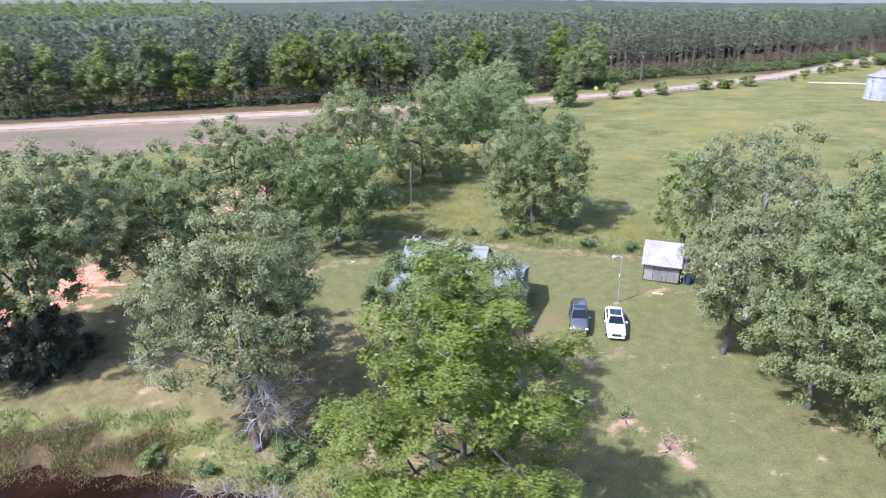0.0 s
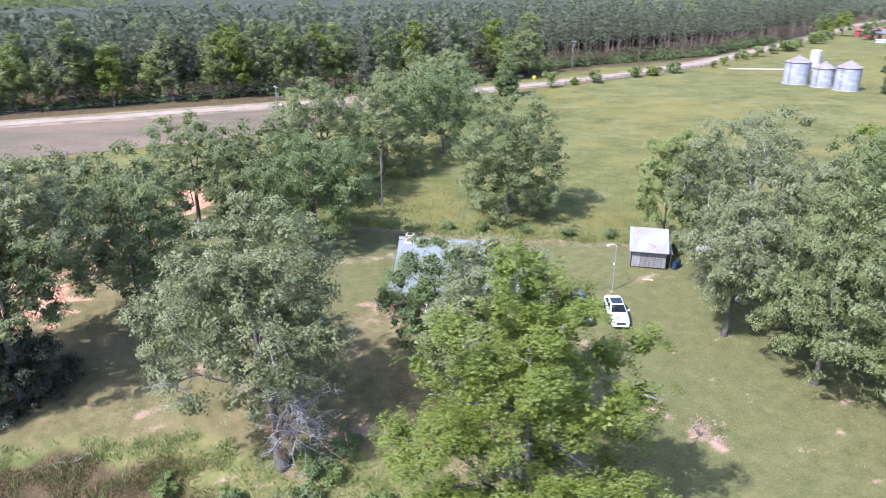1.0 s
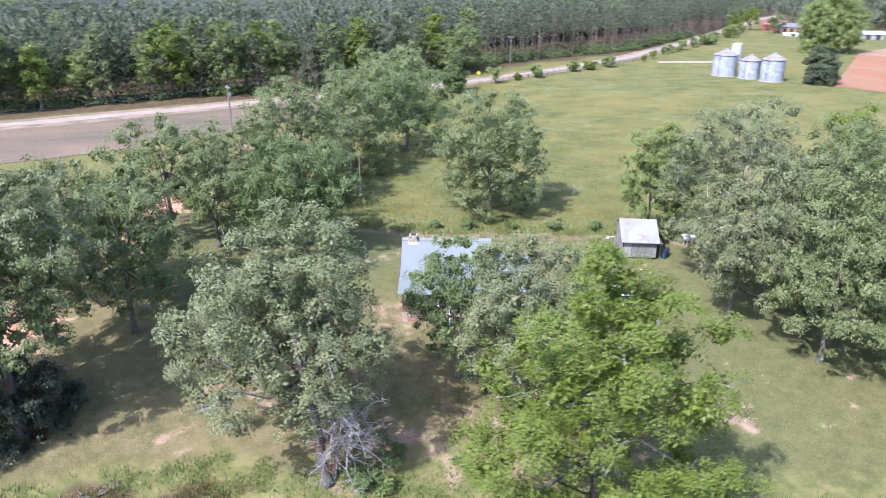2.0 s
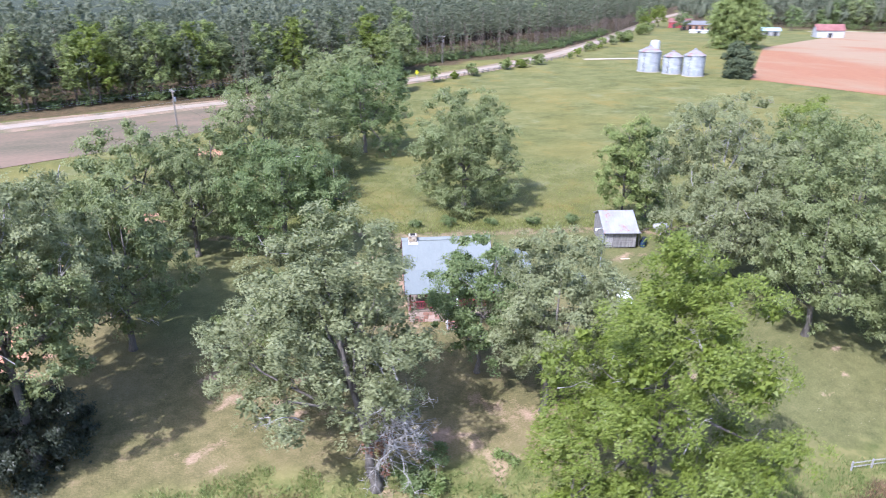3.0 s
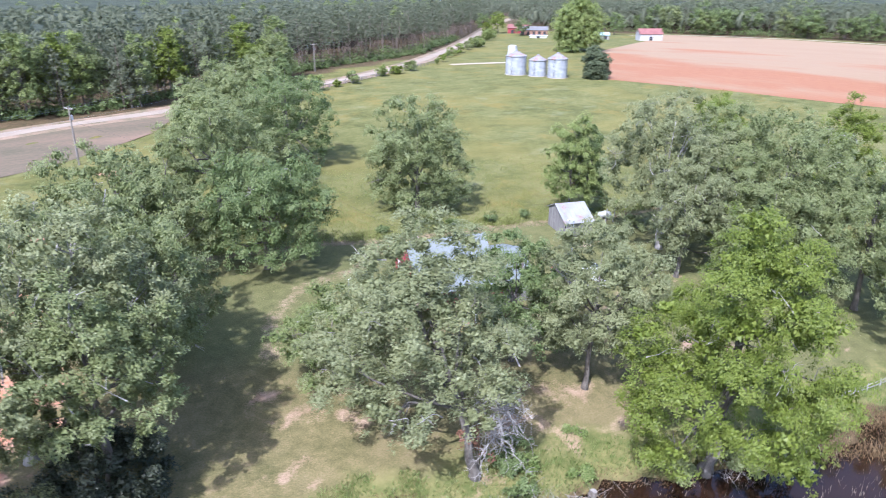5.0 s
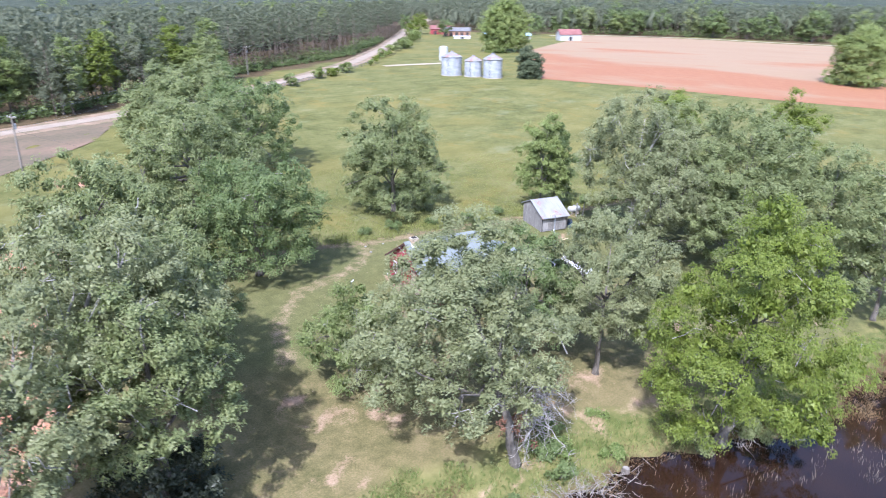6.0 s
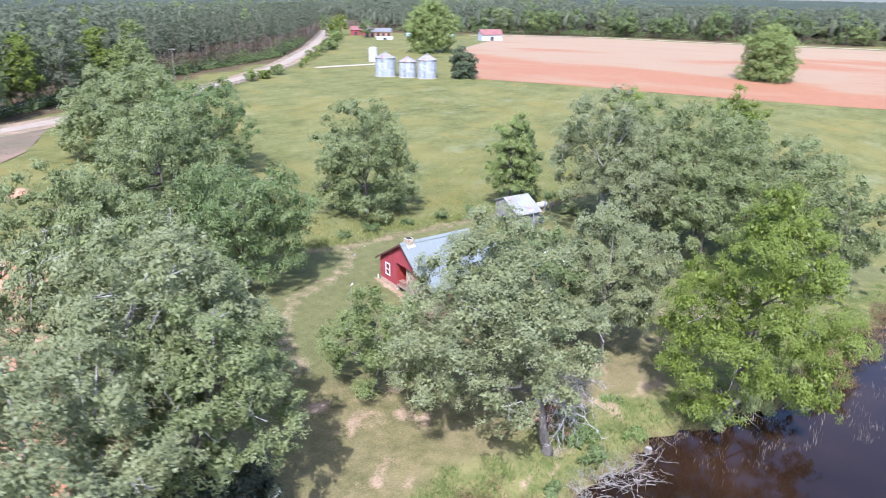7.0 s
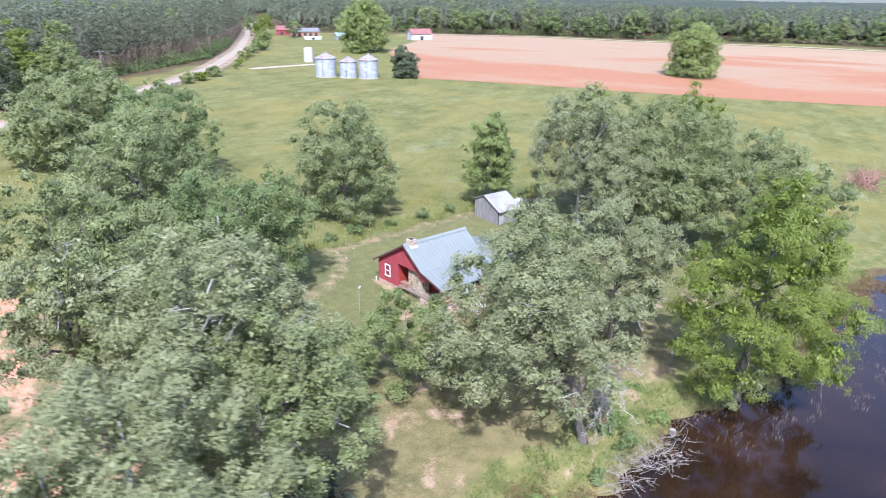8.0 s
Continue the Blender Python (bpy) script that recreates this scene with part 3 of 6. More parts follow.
# by the pond and round the house
A = tree(1.2, 33.8, 16.5, 7.4, -0.04, "bright", 0.24, 0.95, 84, 61, (-0.4, -1.1), 22, 0.30, "tall bright green tree at the pond's edge", name="water_oak", dead=26, stems=3, ragged=0.5, taper=0.5)
B = tree(-13.6, 42.2, 15.2, 7.6, 0.12, "silver", 0.26, 0.95, 64, 12, (-1.9, 3.8), 24, 0.34, "big grey-green oak with bare dead lower branches", name="oak_tree", dead=16, taper=0.42)
tree(-16.8, 56.3, 7.4, 5.0, 0.04, "fresh", 0.26, 0.75, 52, 13, (0, 0), 10, 0.16, "low spreading bright green tree before the red house", name="small_tree", dead=3)
tree(-2.2, 51.4, 10.4, 4.9, 0.04, "deep", 0.26, 0.75, 50, 14, (0.3, 0), 16, 0.20, "dark green tree close to the house porch", dead=4, ragged=0.6)
tree(0.5, 45.2, 12.4, 5.7, 0.03, "silver", 0.26, 0.75, 56, 15, (1.1, 0.2), 17, 0.24, "grey-green oak beside the dark car's parking place", dead=6, ragged=0.36)
E_ = tree(12.0, 86.8, 16.2, 7.4, -0.12, "oak", 0.34, 1.0, 46, 16, (0, 0), 20, 0.34, "lone round oak standing in the uncut field", dead=3, ragged=0.34)
tree(27.6, 73.6, 14.4, 3.9, 0.0, "airy", 0.30, 0.8, 44, 17, (0, 0), 22, 0.16, "slender upright tree behind the grey shed", name="slender_tree", dead=2, ragged=0.4, taper=0.15)
tree(32.0, 74.6, 12.6, 3.4, 0.0, "deep", 0.30, 0.8, 48, 48, (0, 0), 18, 0.18, "dark green tree in the fence row behind the shed", name="small_tree", dead=1, ragged=0.3, taper=0.1)
# east clump
tree(29.8, 60.4, 18.4, 7.6, 0.08, "silver", 0.28, 0.85, 52, 18, (0, 0), 20, 0.36, "tall silvery oak with pale dead branches", bark="pale_bark", dead=40, group="oaks east of the lawn")
tree(25.1, 54.3, 11.8, 5.2, 0.10, "silver", 0.27, 0.80, 52, 19, (0.4, -1.0), 14, 0.24, "oak with low hanging boughs over the lawn", dead=5, group="oaks east of the lawn")
tree(29.0, 46.6, 12.4, 5.8, 0.05, "oak", 0.27, 0.80, 54, 20, (0, 0), 15, 0.28, "oak with boughs hanging near the grass", dead=4, group="oaks east of the lawn")
tree(36.4, 49.6, 17.2, 8.4, 0.0, "oak", 0.29, 0.9, 52, 21, (0, 0), 20, 0.32, dead=8, ragged=0.36, group="oaks east of the lawn")
tree(35.6, 39.6, 14.4, 7.2, 0.02, "oak", 0.29, 0.9, 52, 22, (0, 0), 18, 0.3, dead=9, ragged=0.36, group="oaks east of the lawn")
tree(32.2, 32.4, 11.4, 5.6, 0.0, "oak", 0.28, 0.85, 52, 23, (0, 0), 15, 0.24, "oak by the pond with a bleached dead snag", dead=8, group="oaks east of the lawn")
tree(40, 60, 17.2, 6.8, 0.0, "oak", 0.32, 1.0, 44, 24, (0, 0), 13, 0.26, dead=3, group="oaks east of the lawn")
tree(47.5, 66, 17.2, 4.2, 0.0, "bright", 0.34, 1.0, 40, 25, (0, 0), 14, 0.2, "bright green treetop behind the oaks", name="sweetgum_tree", dead=0, ragged=0.1)
tree(57, 52.2, 17.0, 4.6, 0.0, "bright", 0.34, 1.0, 40, 26, (0, 0), 15, 0.22, "light green tree behind the oaks", name="sweetgum_tree", dead=0, ragged=0.1)
# west grove
tree(-12.8, 79.3, 13.4, 7.6, 0.05, "deep", 0.32, 0.95, 48, 27, (0, 0), 18, 0.34, "dense dark green oak in the grove", dead=4, group="oaks of the west grove")
tree(-12.2, 95.5, 17.4, 7.2, 0.15, "oak", 0.36, 1.1, 42, 28, (0, 0), 17, 0.34, dead=3, group="oaks of the west grove")
tree(-20.5, 91.5, 13.2, 6.0, 0.05, "oak", 0.36, 1.1, 42, 38, (0, 0), 13, 0.3, dead=2, group="oaks of the west grove")
tree(7.2, 118.0, 17.4, 8.2, -0.15, "deep", 0.40, 1.2, 42, 29, (0, 0), 15, 0.3, dead=1, group="oaks of the west grove")
tree(-3.5, 108, 16.0, 7.4, -0.2, "oak", 0.40, 1.2, 42, 39, (0, 0), 14, 0.3, dead=1, group="oaks of the west grove")
tree(9.5, 145.5, 18.6, 9.6, -0.15, "oak", 0.46, 1.5, 40, 30, (0, 0), 15, 0.3, dead=0, group="oaks of the west grove")
tree(0.5, 139.0, 14.5, 6.8, -0.1, "oak", 0.46, 1.5, 40, 47, (0, 0), 14, 0.3, dead=0, group="oaks of the west grove")
tree(-30.0, 70.4, 15.0, 6.2, 0.06, "oak", 0.30, 0.9, 48, 31, (0, 0), 15, 0.3, dead=6, group="oaks of the west grove")
tree(-34.6, 71.6, 13.8, 5.4, 0.15, "silver", 0.30, 0.9, 46, 32, (0, 0), 13, 0.26, "thin-crowned silvery oak on red soil", dead=8, group="oaks of the west grove", ragged=0.7)
tree(-28.4, 63.6, 12.8, 6.2, 0.06, "oak", 0.29, 0.85, 50, 45, (0, 0), 14, 0.28, dead=4, group="oaks of the west grove")
tree(-22.0, 82.0, 12.4, 5.2, 0.05, "oak", 0.34, 1.0, 44, 46, (0, 0), 12, 0.28, dead=2, group="oaks of the west grove")
tree(-27.3, 86.2, 15.2, 6.2, 0.05, "oak", 0.34, 1.0, 44, 34, (0, 0), 13, 0.28, dead=3, group="oaks of the west grove")
tree(-38.0, 59.0, 17.2, 6.6, 0.30, "silver", 0.28, 0.85, 52, 35, (3.6, -2.6), 18, 0.36, "large oak shading the bare ground under it", bark="pale_bark", ragged=0.5, dead=16, group="oaks of the west grove")
tree(-34.2, 51.6, 14.4, 5.1, 0.28, "oak", 0.27, 0.80, 54, 36, (0, 0), 17, 0.34, "large oak spreading over its own deep shade", ragged=0.5, dead=12, group="oaks of the west grove")
tree(-43.4, 51.0, 16.4, 7.2, 0.08, "silver", 0.26, 0.78, 58, 37, (0, 0), 18, 0.34, "silvery oak with pale leaf undersides", bark="pale_bark", ragged=0.5, dead=16, group="oaks of the west grove")
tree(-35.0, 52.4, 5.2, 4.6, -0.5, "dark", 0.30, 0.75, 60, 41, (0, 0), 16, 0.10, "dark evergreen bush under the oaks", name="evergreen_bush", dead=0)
# far single trees
tree(189, 226, 28.4, 12.4, -0.25, "airy", 0.44, 2.2, 52, 42, (0, 0), 30, 0.5, "big bright green shade tree by the farmyard", dead=0, name="shade_tree")
tree(203, 87.5, 21.0, 9.8, -0.22, "airy", 0.44, 1.9, 52, 43, (0, 0), 30, 0.4, "round green tree alone in the red field", dead=0, name="field_tree", ragged=0.1)
tree(127.8, 159.5, 13.8, 4.7, -0.3, "dark_cedar", 0.5, 1.2, 50, 44, (0, 0), 24, 0.2, "dense dark cedar beside the grain bins", dead=0, name="cedar_tree", ragged=0.0, taper=0.2)
tree(30.2, 172.4, 15.0, 3.6, -0.2, "deep", 0.5, 1.2, 44, 420, (0, 0), 22, 0.2, "olive green cedar at the field's corner", dead=0, name="cedar_tree", ragged=0.0, taper=0.6)


# ---- pine woods ----
def woods():
    rng = np.random.default_rng(5)

    def stand(name, label, xs, ys, step, quads, size, tall, depth_lo, depth_hi, trunks, keep=1.0, low=0.36, wide=3.0, kind="pine", round_top=False):
        X, Y = np.meshgrid(np.arange(*xs, step), np.arange(*ys, step))
        p = np.stack([X.ravel(), Y.ravel()], 1) + rng.normal(size=(X.size, 2)) * step * 0.4
        d = clear_of_woods(p[:, 0], p[:, 1])
        p = p[(d > depth_lo) & (d < depth_hi) & (rng.random(len(p)) < keep)]
        n = len(p)
        z0 = ground(p[:, 0], p[:, 1])
        h = rng.uniform(tall * 0.70, tall * 1.14, n)
        rad = rng.uniform(0.6, 1.35, n) * wide
        # each crown: a rough closed body of boughs, and needle tufts over it
        ang = np.arange(6) * math.pi / 3
        lev = np.array([0.0, 0.16, 0.45, 0.75])
        wid = np.array([0.45, 0.80, 0.85, 0.62]) if not round_top else np.array([0.5, 0.85, 0.9, 0.66])
        jit = rng.uniform(0.22, 0.5, (n, 4, 6)) * rad[:, None, None] * wid[:, None]
        turn = rng.uniform(0, 1, (n, 4, 1)) + ang
        up = (z0[:, None] + h[:, None] * (low + (1 - low) * lev))[:, :, None] + rng.normal(size=(n, 4, 6)) * 0.35
        bend = rng.normal(size=(n, 4, 2)) * 0.22 * rad[:, None, None]
        ringv = np.stack([p[:, 0, None, None] + bend[..., :1] + np.cos(turn) * jit, p[:, 1, None, None] + bend[..., 1:] + np.sin(turn) * jit, up], -1).reshape(n, 24, 3)
        tip = np.stack([p[:, 0], p[:, 1], z0 + h * 0.93], 1)[:, None]
        body = np.concatenate([ringv, tip], 1)
        tri = [(6 * r + k, 6 * r + (k + 1) % 6, 6 * r + 6 + (k + 1) % 6) for r in range(3) for k in range(6)] + [(6 * r + k, 6 * r + 6 + (k + 1) % 6, 6 * r + 6 + k) for r in range(3) for k in range(6)]
        tri = np.array(tri + [(18 + k, 18 + (k + 1) % 6, 24) for k in range(6)])
        vb, fb = body.reshape(-1, 3), (np.arange(n)[:, None, None] * 25 + tri).reshape(-1, 3)
        k = np.repeat(np.arange(n), quads)
        u = rng.random(len(k)) ** 0.8
        a = rng.uniform(0, 2 * math.pi, len(k))
        rr = rad[k] * np.interp(u, lev.tolist() + [1.0], wid.tolist() + [0.12]) * np.sqrt(rng.uniform(0.25, 1.35, len(k)))
        out = units(np.stack([np.cos(a), np.sin(a), 0.15 + 0.8 * u], 1))
        base = np.stack([p[k, 0] + np.cos(a) * rr, p[k, 1] + np.sin(a) * rr, z0[k] + h[k] * (low + (1 - low) * u)], 1)
        way = units(out * 0.6 + rng.normal(size=out.shape) * 0.6 + [0, 0, 0.3])
        nor = units(out + rng.normal(size=out.shape) * 0.7)
        v, f = spikes(base - way * size * 0.45, way, nor, size * rng.uniform(0.8, 1.6, len(k)), size * rng.uniform(0.5, 0.9, len(k)))
        ob = tagged(linked(name, mesh_of(name, np.concatenate([vb, v]), np.concatenate([fb, f + len(vb)])) if quads < 60 else mesh_of(name, v, f), kind), label, "woods", kind="stuff")
        if trunks:
            a = np.arange(4) * math.pi / 2
            ring = np.stack([np.cos(a), np.sin(a)], 1)
            lo = np.concatenate([p[:, None, :] + ring * 0.13, np.repeat(z0[:, None, None] - 0.2, 4, 1)], 2)
            hi = np.concatenate([p[:, None, :] + ring * 0.07, np.repeat((z0 + h * 0.85)[:, None, None], 4, 1)], 2)
            v = np.concatenate([lo, hi], 1).reshape(-1, 3)
            q = np.array([[j, (j + 1) % 4, 4 + (j + 1) % 4, 4 + j] for j in range(4)])
            f = (np.arange(n)[:, None, None] * 8 + q).reshape(-1, 4)
            tagged(linked("pine_trunks", mesh_of("pine_trunks", v, f), "pine_bark"), "straight bare trunks of the pine plantation", "woods", kind="stuff")
        return n
    stand("pine_woods", "dense planted pines along the road", (-170, 30), (100, 440), 4.8, 250, 0.66, 15.5, 0, 13, True, 0.9, 0.20, 3.3)
    stand("pine_woods", "planted pines with bare lower trunks beside the road", (30, 300), (100, 440), 4.6, 210, 0.64, 18.0, 0, 13, True, 0.92, 0.42, 3.0)
    stand("pine_woods", "dense planted pines behind the first rows", (-220, 420), (90, 560), 5.4, 110, 0.95, 16.3, 13, 44, True, 1.0, 0.46, 3.4)
    stand("pine_woods", "pines beyond the tilled field", (290, 640), (-150, 800), 7.4, 40, 1.1, 14.5, 0, 36, True, 0.9, 0.3, 3.6)
    stand("pine_woods", "planted pines deep in the woods", (-420, 700), (-150, 800), 6.8, 42, 1.1, 15.0, 42, 120, False, 1.0, 0.55, 3.4)
    stand("pine_woods", "far planted pines", (-900, 1100), (-200, 1300), 11.5, 24, 1.5, 14.0, 115, 330, False, 1.0, 0.6, 5.0)
    stand("broadleaf_woods", "lighter green broadleaf crowns among the pines", (-420, 420), (90, 700), 15.0, 220, 0.8, 17.5, 16, 120, False, 0.10, 0.4, 3.6, "fresh", True)
    stand("broadleaf_woods", "lighter green broadleaf crowns far off in the woods", (-900, 1100), (-200, 1300), 24.0, 110, 1.1, 16.5, 110, 500, False, 0.12, 0.5, 5.0, "fresh", True)
    stand("broadleaf_woods", "belt of tall fresh green trees rising over the pines", (-400, -165), (450, 590), 12.0, 150, 1.1, 21.5, 30, 500, False, 0.6, 0.45, 5.0, "fresh", True)
    # the closed canopy of the far woods, a rough sheet under the treetops
    xs, ys = np.concatenate([np.arange(-3600, -600, 40), np.arange(-600, 900, 13), np.arange(900, 3700, 40)]), np.concatenate([np.arange(-400, 900, 13), np.arange(900, 4200, 40)])
    X, Y = np.meshgrid(xs, ys)
    d = clear_of_woods(X, Y)
    Z = ground(X, Y) + 11.0 + rng.normal(size=X.shape) * 1.1 + 1.5 * np.sin(X / 37) * np.sin(Y / 29)
    i = np.arange(X.size).reshape(X.shape)
    f = np.stack([i[:-1, :-1], i[:-1, 1:], i[1:, 1:], i[1:, :-1]], -1).reshape(-1, 4)
    f = f[d.ravel()[f].min(1) > 34]
    used = np.unique(f)
    remap = np.zeros(X.size, int)
    remap[used] = np.arange(len(used))
    n = Nodes("far_canopy")
    s = n.noise(0.12, 5, 0.75)
    n.bump(n.noise(0.25, 4, 0.7), 1.0, 2.0)
    M["canopy"] = n.done(n.ramp(n.math("ADD", n.math("MULTIPLY", s, 0.7), n.math("MULTIPLY", n.noise(0.008, 2), 0.3)), (0.36, (0.036, 0.045, 0.032)), (0.52, (0.060, 0.070, 0.048)), (0.7, (0.092, 0.102, 0.066))), 0.95, 0.0, Specular_IOR_Level=0.1)
    me = mesh_of("far_woods", np.stack([X, Y, Z], -1).reshape(-1, 3)[used], remap[f])
    tagged(linked("far_woods", me, "canopy"), "unbroken woods reaching to the horizon", "woods", kind="stuff")


woods()

# broadleaf trees along the woods' edge
for i in range(56):
    rng_ = random.Random(100 + i)
    u = i / 55
    ex = -135 + 180 * u + rng_.uniform(-2.5, 2.5)
    ey = float(np.interp(ex, (-135, -105, -66, -35, -5, 45), (146, 156, 169, 178, 182, 206))) + rng_.uniform(-3, 9)
    tree(ex, ey, gz(ex, ey) + rng_.uniform(11, 19), rng_.uniform(3.1, 5.5), 0.02, ("airy", "fresh", "bright", "airy", "oak", "pine", "fresh")[i % 7], 0.6, 2.3, 30, 200 + i, (0, 0), 13, 0.2,
         ("fresh green tree at the edge of the pine woods", "light green tree at the edge of the pine woods", "bright green tree at the edge of the pine woods", "fresh green tree at the edge of the pine woods", "grey-green tree at the edge of the pine woods", "dull green pine at the edge of the woods", "light green tree at the edge of the pine woods")[i % 7],
         "trees along the woods' edge", name="edge_tree", dead=0, taper=0.25, ragged=0.2)


def edge_growth():
    """Leafy undergrowth along the woods' edge, by the road."""
    rng = np.random.default_rng(15)
    n = 900
    x = rng.uniform(-140, 190, n)
    y = np.interp(x, (-140, -99, -66, -35, -5, 45, 75, 125, 160, 190), (142, 155, 167, 175.5, 179, 214, 229, 250, 283, 312)) + rng.uniform(0.5, 7, n)
    e = np.arange(n) % 5 < 2
    v = rng.uniform(-90, 360, n)
    x, y = np.where(e, np.interp(v, (-90, 35, 165, 285, 330, 361), (470, 425, 372, 340, 318, 300)) + rng.uniform(0, 8, n), x), np.where(e, v, y)
    h = rng.uniform(0.8, 2.6, n) * np.where(rng.random(n) < 0.3, 2.2, 1) * np.where(np.arange(n) % 5 < 2, 1.6, 1)
    k = np.repeat(np.arange(n), 70)
    q = units(rng.normal(size=(len(k), 3))) * rng.random((len(k), 1)) ** 0.5
    base = np.stack([x[k], y[k], ground(x[k], y[k]) + h[k] * 0.55], 1) + q * np.stack([h[k] * 0.7 + 0.5, h[k] * 0.7 + 0.5, h[k] * 0.5], 1)
    way = units(q + rng.normal(size=q.shape) * 0.6)
    nor = units(q + [0, 0, 0.8] + rng.normal(size=q.shape) * 0.3)
    v, f = spikes(base, way, nor, rng.uniform(0.4, 0.8, len(k)), rng.uniform(0.25, 0.5, len(k)))
    tagged(linked("edge_undergrowth", mesh_of("edge_undergrowth", v, f), "deep"), "mixed green undergrowth at the edge of the woods", "undergrowth", kind="stuff")


edge_growth()

# broadleaf trees along the far side of the tilled field
for i in range(34):
    rng_ = random.Random(700 + i)
    ey = -80 + 395 * i / 33 + rng_.uniform(-7, 7)
    ex = float(np.interp(ey, (-90, 35, 165, 285, 330), (468, 423, 370, 338, 330))) + rng_.uniform(2, 14)
    tree(ex, ey, gz(ex, ey) + rng_.uniform(12, 20), rng_.uniform(6, 10), -0.05, ("deep", "oak", "deep", "deep", "fresh")[i % 5], 0.85, 4.2, 36, 720 + i, (0, 0), 8, 0.3,
         "hazy green tree beyond the tilled field", "trees beyond the field", name="far_tree", dead=0)

# trees round the far farmyard
for i, (fx, fy, fh, fr, fk) in enumerate(((244, 322, 10, 5, "deep"), (276, 312, 12, 6, "oak"), (252, 352, 13, 6, "bright"), (232, 338, 9, 4, "bright"), (288, 268, 8, 4, "deep"), (262, 282, 7, 3.5, "oak"), (240, 352, 12, 5, "deep"), (300, 300, 13, 6, "deep"))):
    tree(fx, fy, gz(fx, fy) + fh, fr, 0.05, fk, 1.0, 5.5, 34, 780 + i, (0, 0), 9, 0.3, "green tree near the farm buildings", "farmyard trees", name="yard_tree", dead=0)


# ---- materials of built things ----
M["red_siding"] = rough_mat("red_painted_boards", (0.215, 0.036, 0.042), (0.30, 0.058, 0.066), 1.2, 0.7, bump=0.15)
M["red_dark"] = rough_mat("dark_red_paint", (0.20, 0.026, 0.020), (0.30, 0.042, 0.034), 2.0, 0.7, bump=0.15)
M["dark_trim"] = rough_mat("dark_brown_trim", (0.06, 0.03, 0.025), (0.12, 0.06, 0.05), 2.0, 0.8)
M["white_paint"] = rough_mat("white_paint", (0.50, 0.50, 0.49), (0.66, 0.66, 0.65), 2.0, 0.6, bump=0.1)
M["roof_metal"] = rough_mat("galvanised_roof", (0.150, 0.168, 0.161), (0.190, 0.209, 0.200), 0.7, 0.65, 0.0, bump=0.08, stretch=(1, 0.3, 1))


def stone_mat(name, *tones):
    """Rubble: every stone its own tone, with grain and stains."""
    n = Nodes(name)
    r = n.t.nodes.new("ShaderNodeObjectInfo").outputs["Random"]
    grain = n.noise(9, 4, 0.7, n.local())
    n.bump(grain, 0.6, 0.03)
    f = n.math("ADD", n.math("MULTIPLY", r, 0.8), n.math("MULTIPLY", grain, 0.2))
    return n.done(n.ramp(f, *((0.1 + 0.8 * i / (len(tones) - 1), c) for i, c in enumerate(tones))), 0.92, 0.0, Specular_IOR_Level=0.2)


M["stone"] = stone_mat("field_stone", (0.17, 0.14, 0.11), (0.30, 0.225, 0.15), (0.38, 0.30, 0.20), (0.27, 0.25, 0.22), (0.44, 0.36, 0.26))
M["rubble"] = stone_mat("footing_rubble", (0.28, 0.15, 0.11), (0.40, 0.25, 0.20), (0.34, 0.28, 0.23), (0.46, 0.34, 0.28))
M["porch_wood"] = rough_mat("worn_porch_boards", (0.13, 0.10, 0.08), (0.24, 0.19, 0.15), 2.0, 0.95, stretch=(3, 0.4, 1))
M["bench_wood"] = rough_mat("faded_bench_boards", (0.20, 0.10, 0.075), (0.30, 0.17, 0.13), 2.0, 0.9)
M["mortar"] = rough_mat("mortar", (0.30, 0.26, 0.21), (0.42, 0.37, 0.31), 4.0, 0.95)
M["brick"] = rough_mat("brick_base", (0.26, 0.125, 0.085), (0.40, 0.25, 0.18), 2.5, 0.9, bump=0.4)
M["grey_wood"] = rough_mat("weathered_wood", (0.10, 0.095, 0.09), (0.29, 0.275, 0.26), 1.4, 0.95, bump=0.5, stretch=(3, 3, 0.4))
M["pale_wood"] = rough_mat("pale_wood", (0.20, 0.19, 0.18), (0.35, 0.34, 0.32), 1.6, 0.95, bump=0.4, stretch=(3, 3, 0.4))
# near-black tone that paints the shade inside hollow things
M["dark_inside"] = rough_mat("interior_shade", (0.012, 0.011, 0.010), (0.03, 0.028, 0.025), 1.0, 0.95)
M["galvanised"] = rough_mat("galvanised_steel", (0.21, 0.235, 0.265), (0.32, 0.345, 0.375), 0.5, 0.55, 0.2, bump=0.1, stretch=(1, 1, 0.15))
M["pole_wood"] = rough_mat("pole_wood", (0.13, 0.115, 0.10), (0.24, 0.215, 0.19), 2.0, 0.95, stretch=(2, 2, 0.3))
M["dark_metal"] = rough_mat("dark_metal", (0.03, 0.03, 0.032), (0.07, 0.07, 0.072), 3.0, 0.5, 0.5)
M["rubber"] = rough_mat("rubber", (0.012, 0.012, 0.012), (0.03, 0.03, 0.03), 6.0, 0.85)
M["rust_red"] = rough_mat("rusty_red_roof", (0.15, 0.055, 0.05), (0.26, 0.125, 0.115), 0.4, 0.75, bump=0.1)
M["blue_roof"] = rough_mat("pale_blue_roof", (0.28, 0.42, 0.48), (0.42, 0.56, 0.60), 0.6, 0.6)
M["shingle"] = rough_mat("grey_shingles", (0.10, 0.10, 0.105), (0.20, 0.195, 0.19), 0.8, 0.9)
M["yellow"] = rough_mat("sign_yellow", (0.66, 0.62, 0.02), (0.78, 0.74, 0.04), 2.0, 0.5, bump=0.0)
M["lens"] = rough_mat("lamp_glass", (0.55, 0.55, 0.52), (0.72, 0.72, 0.70), 4.0, 0.25)
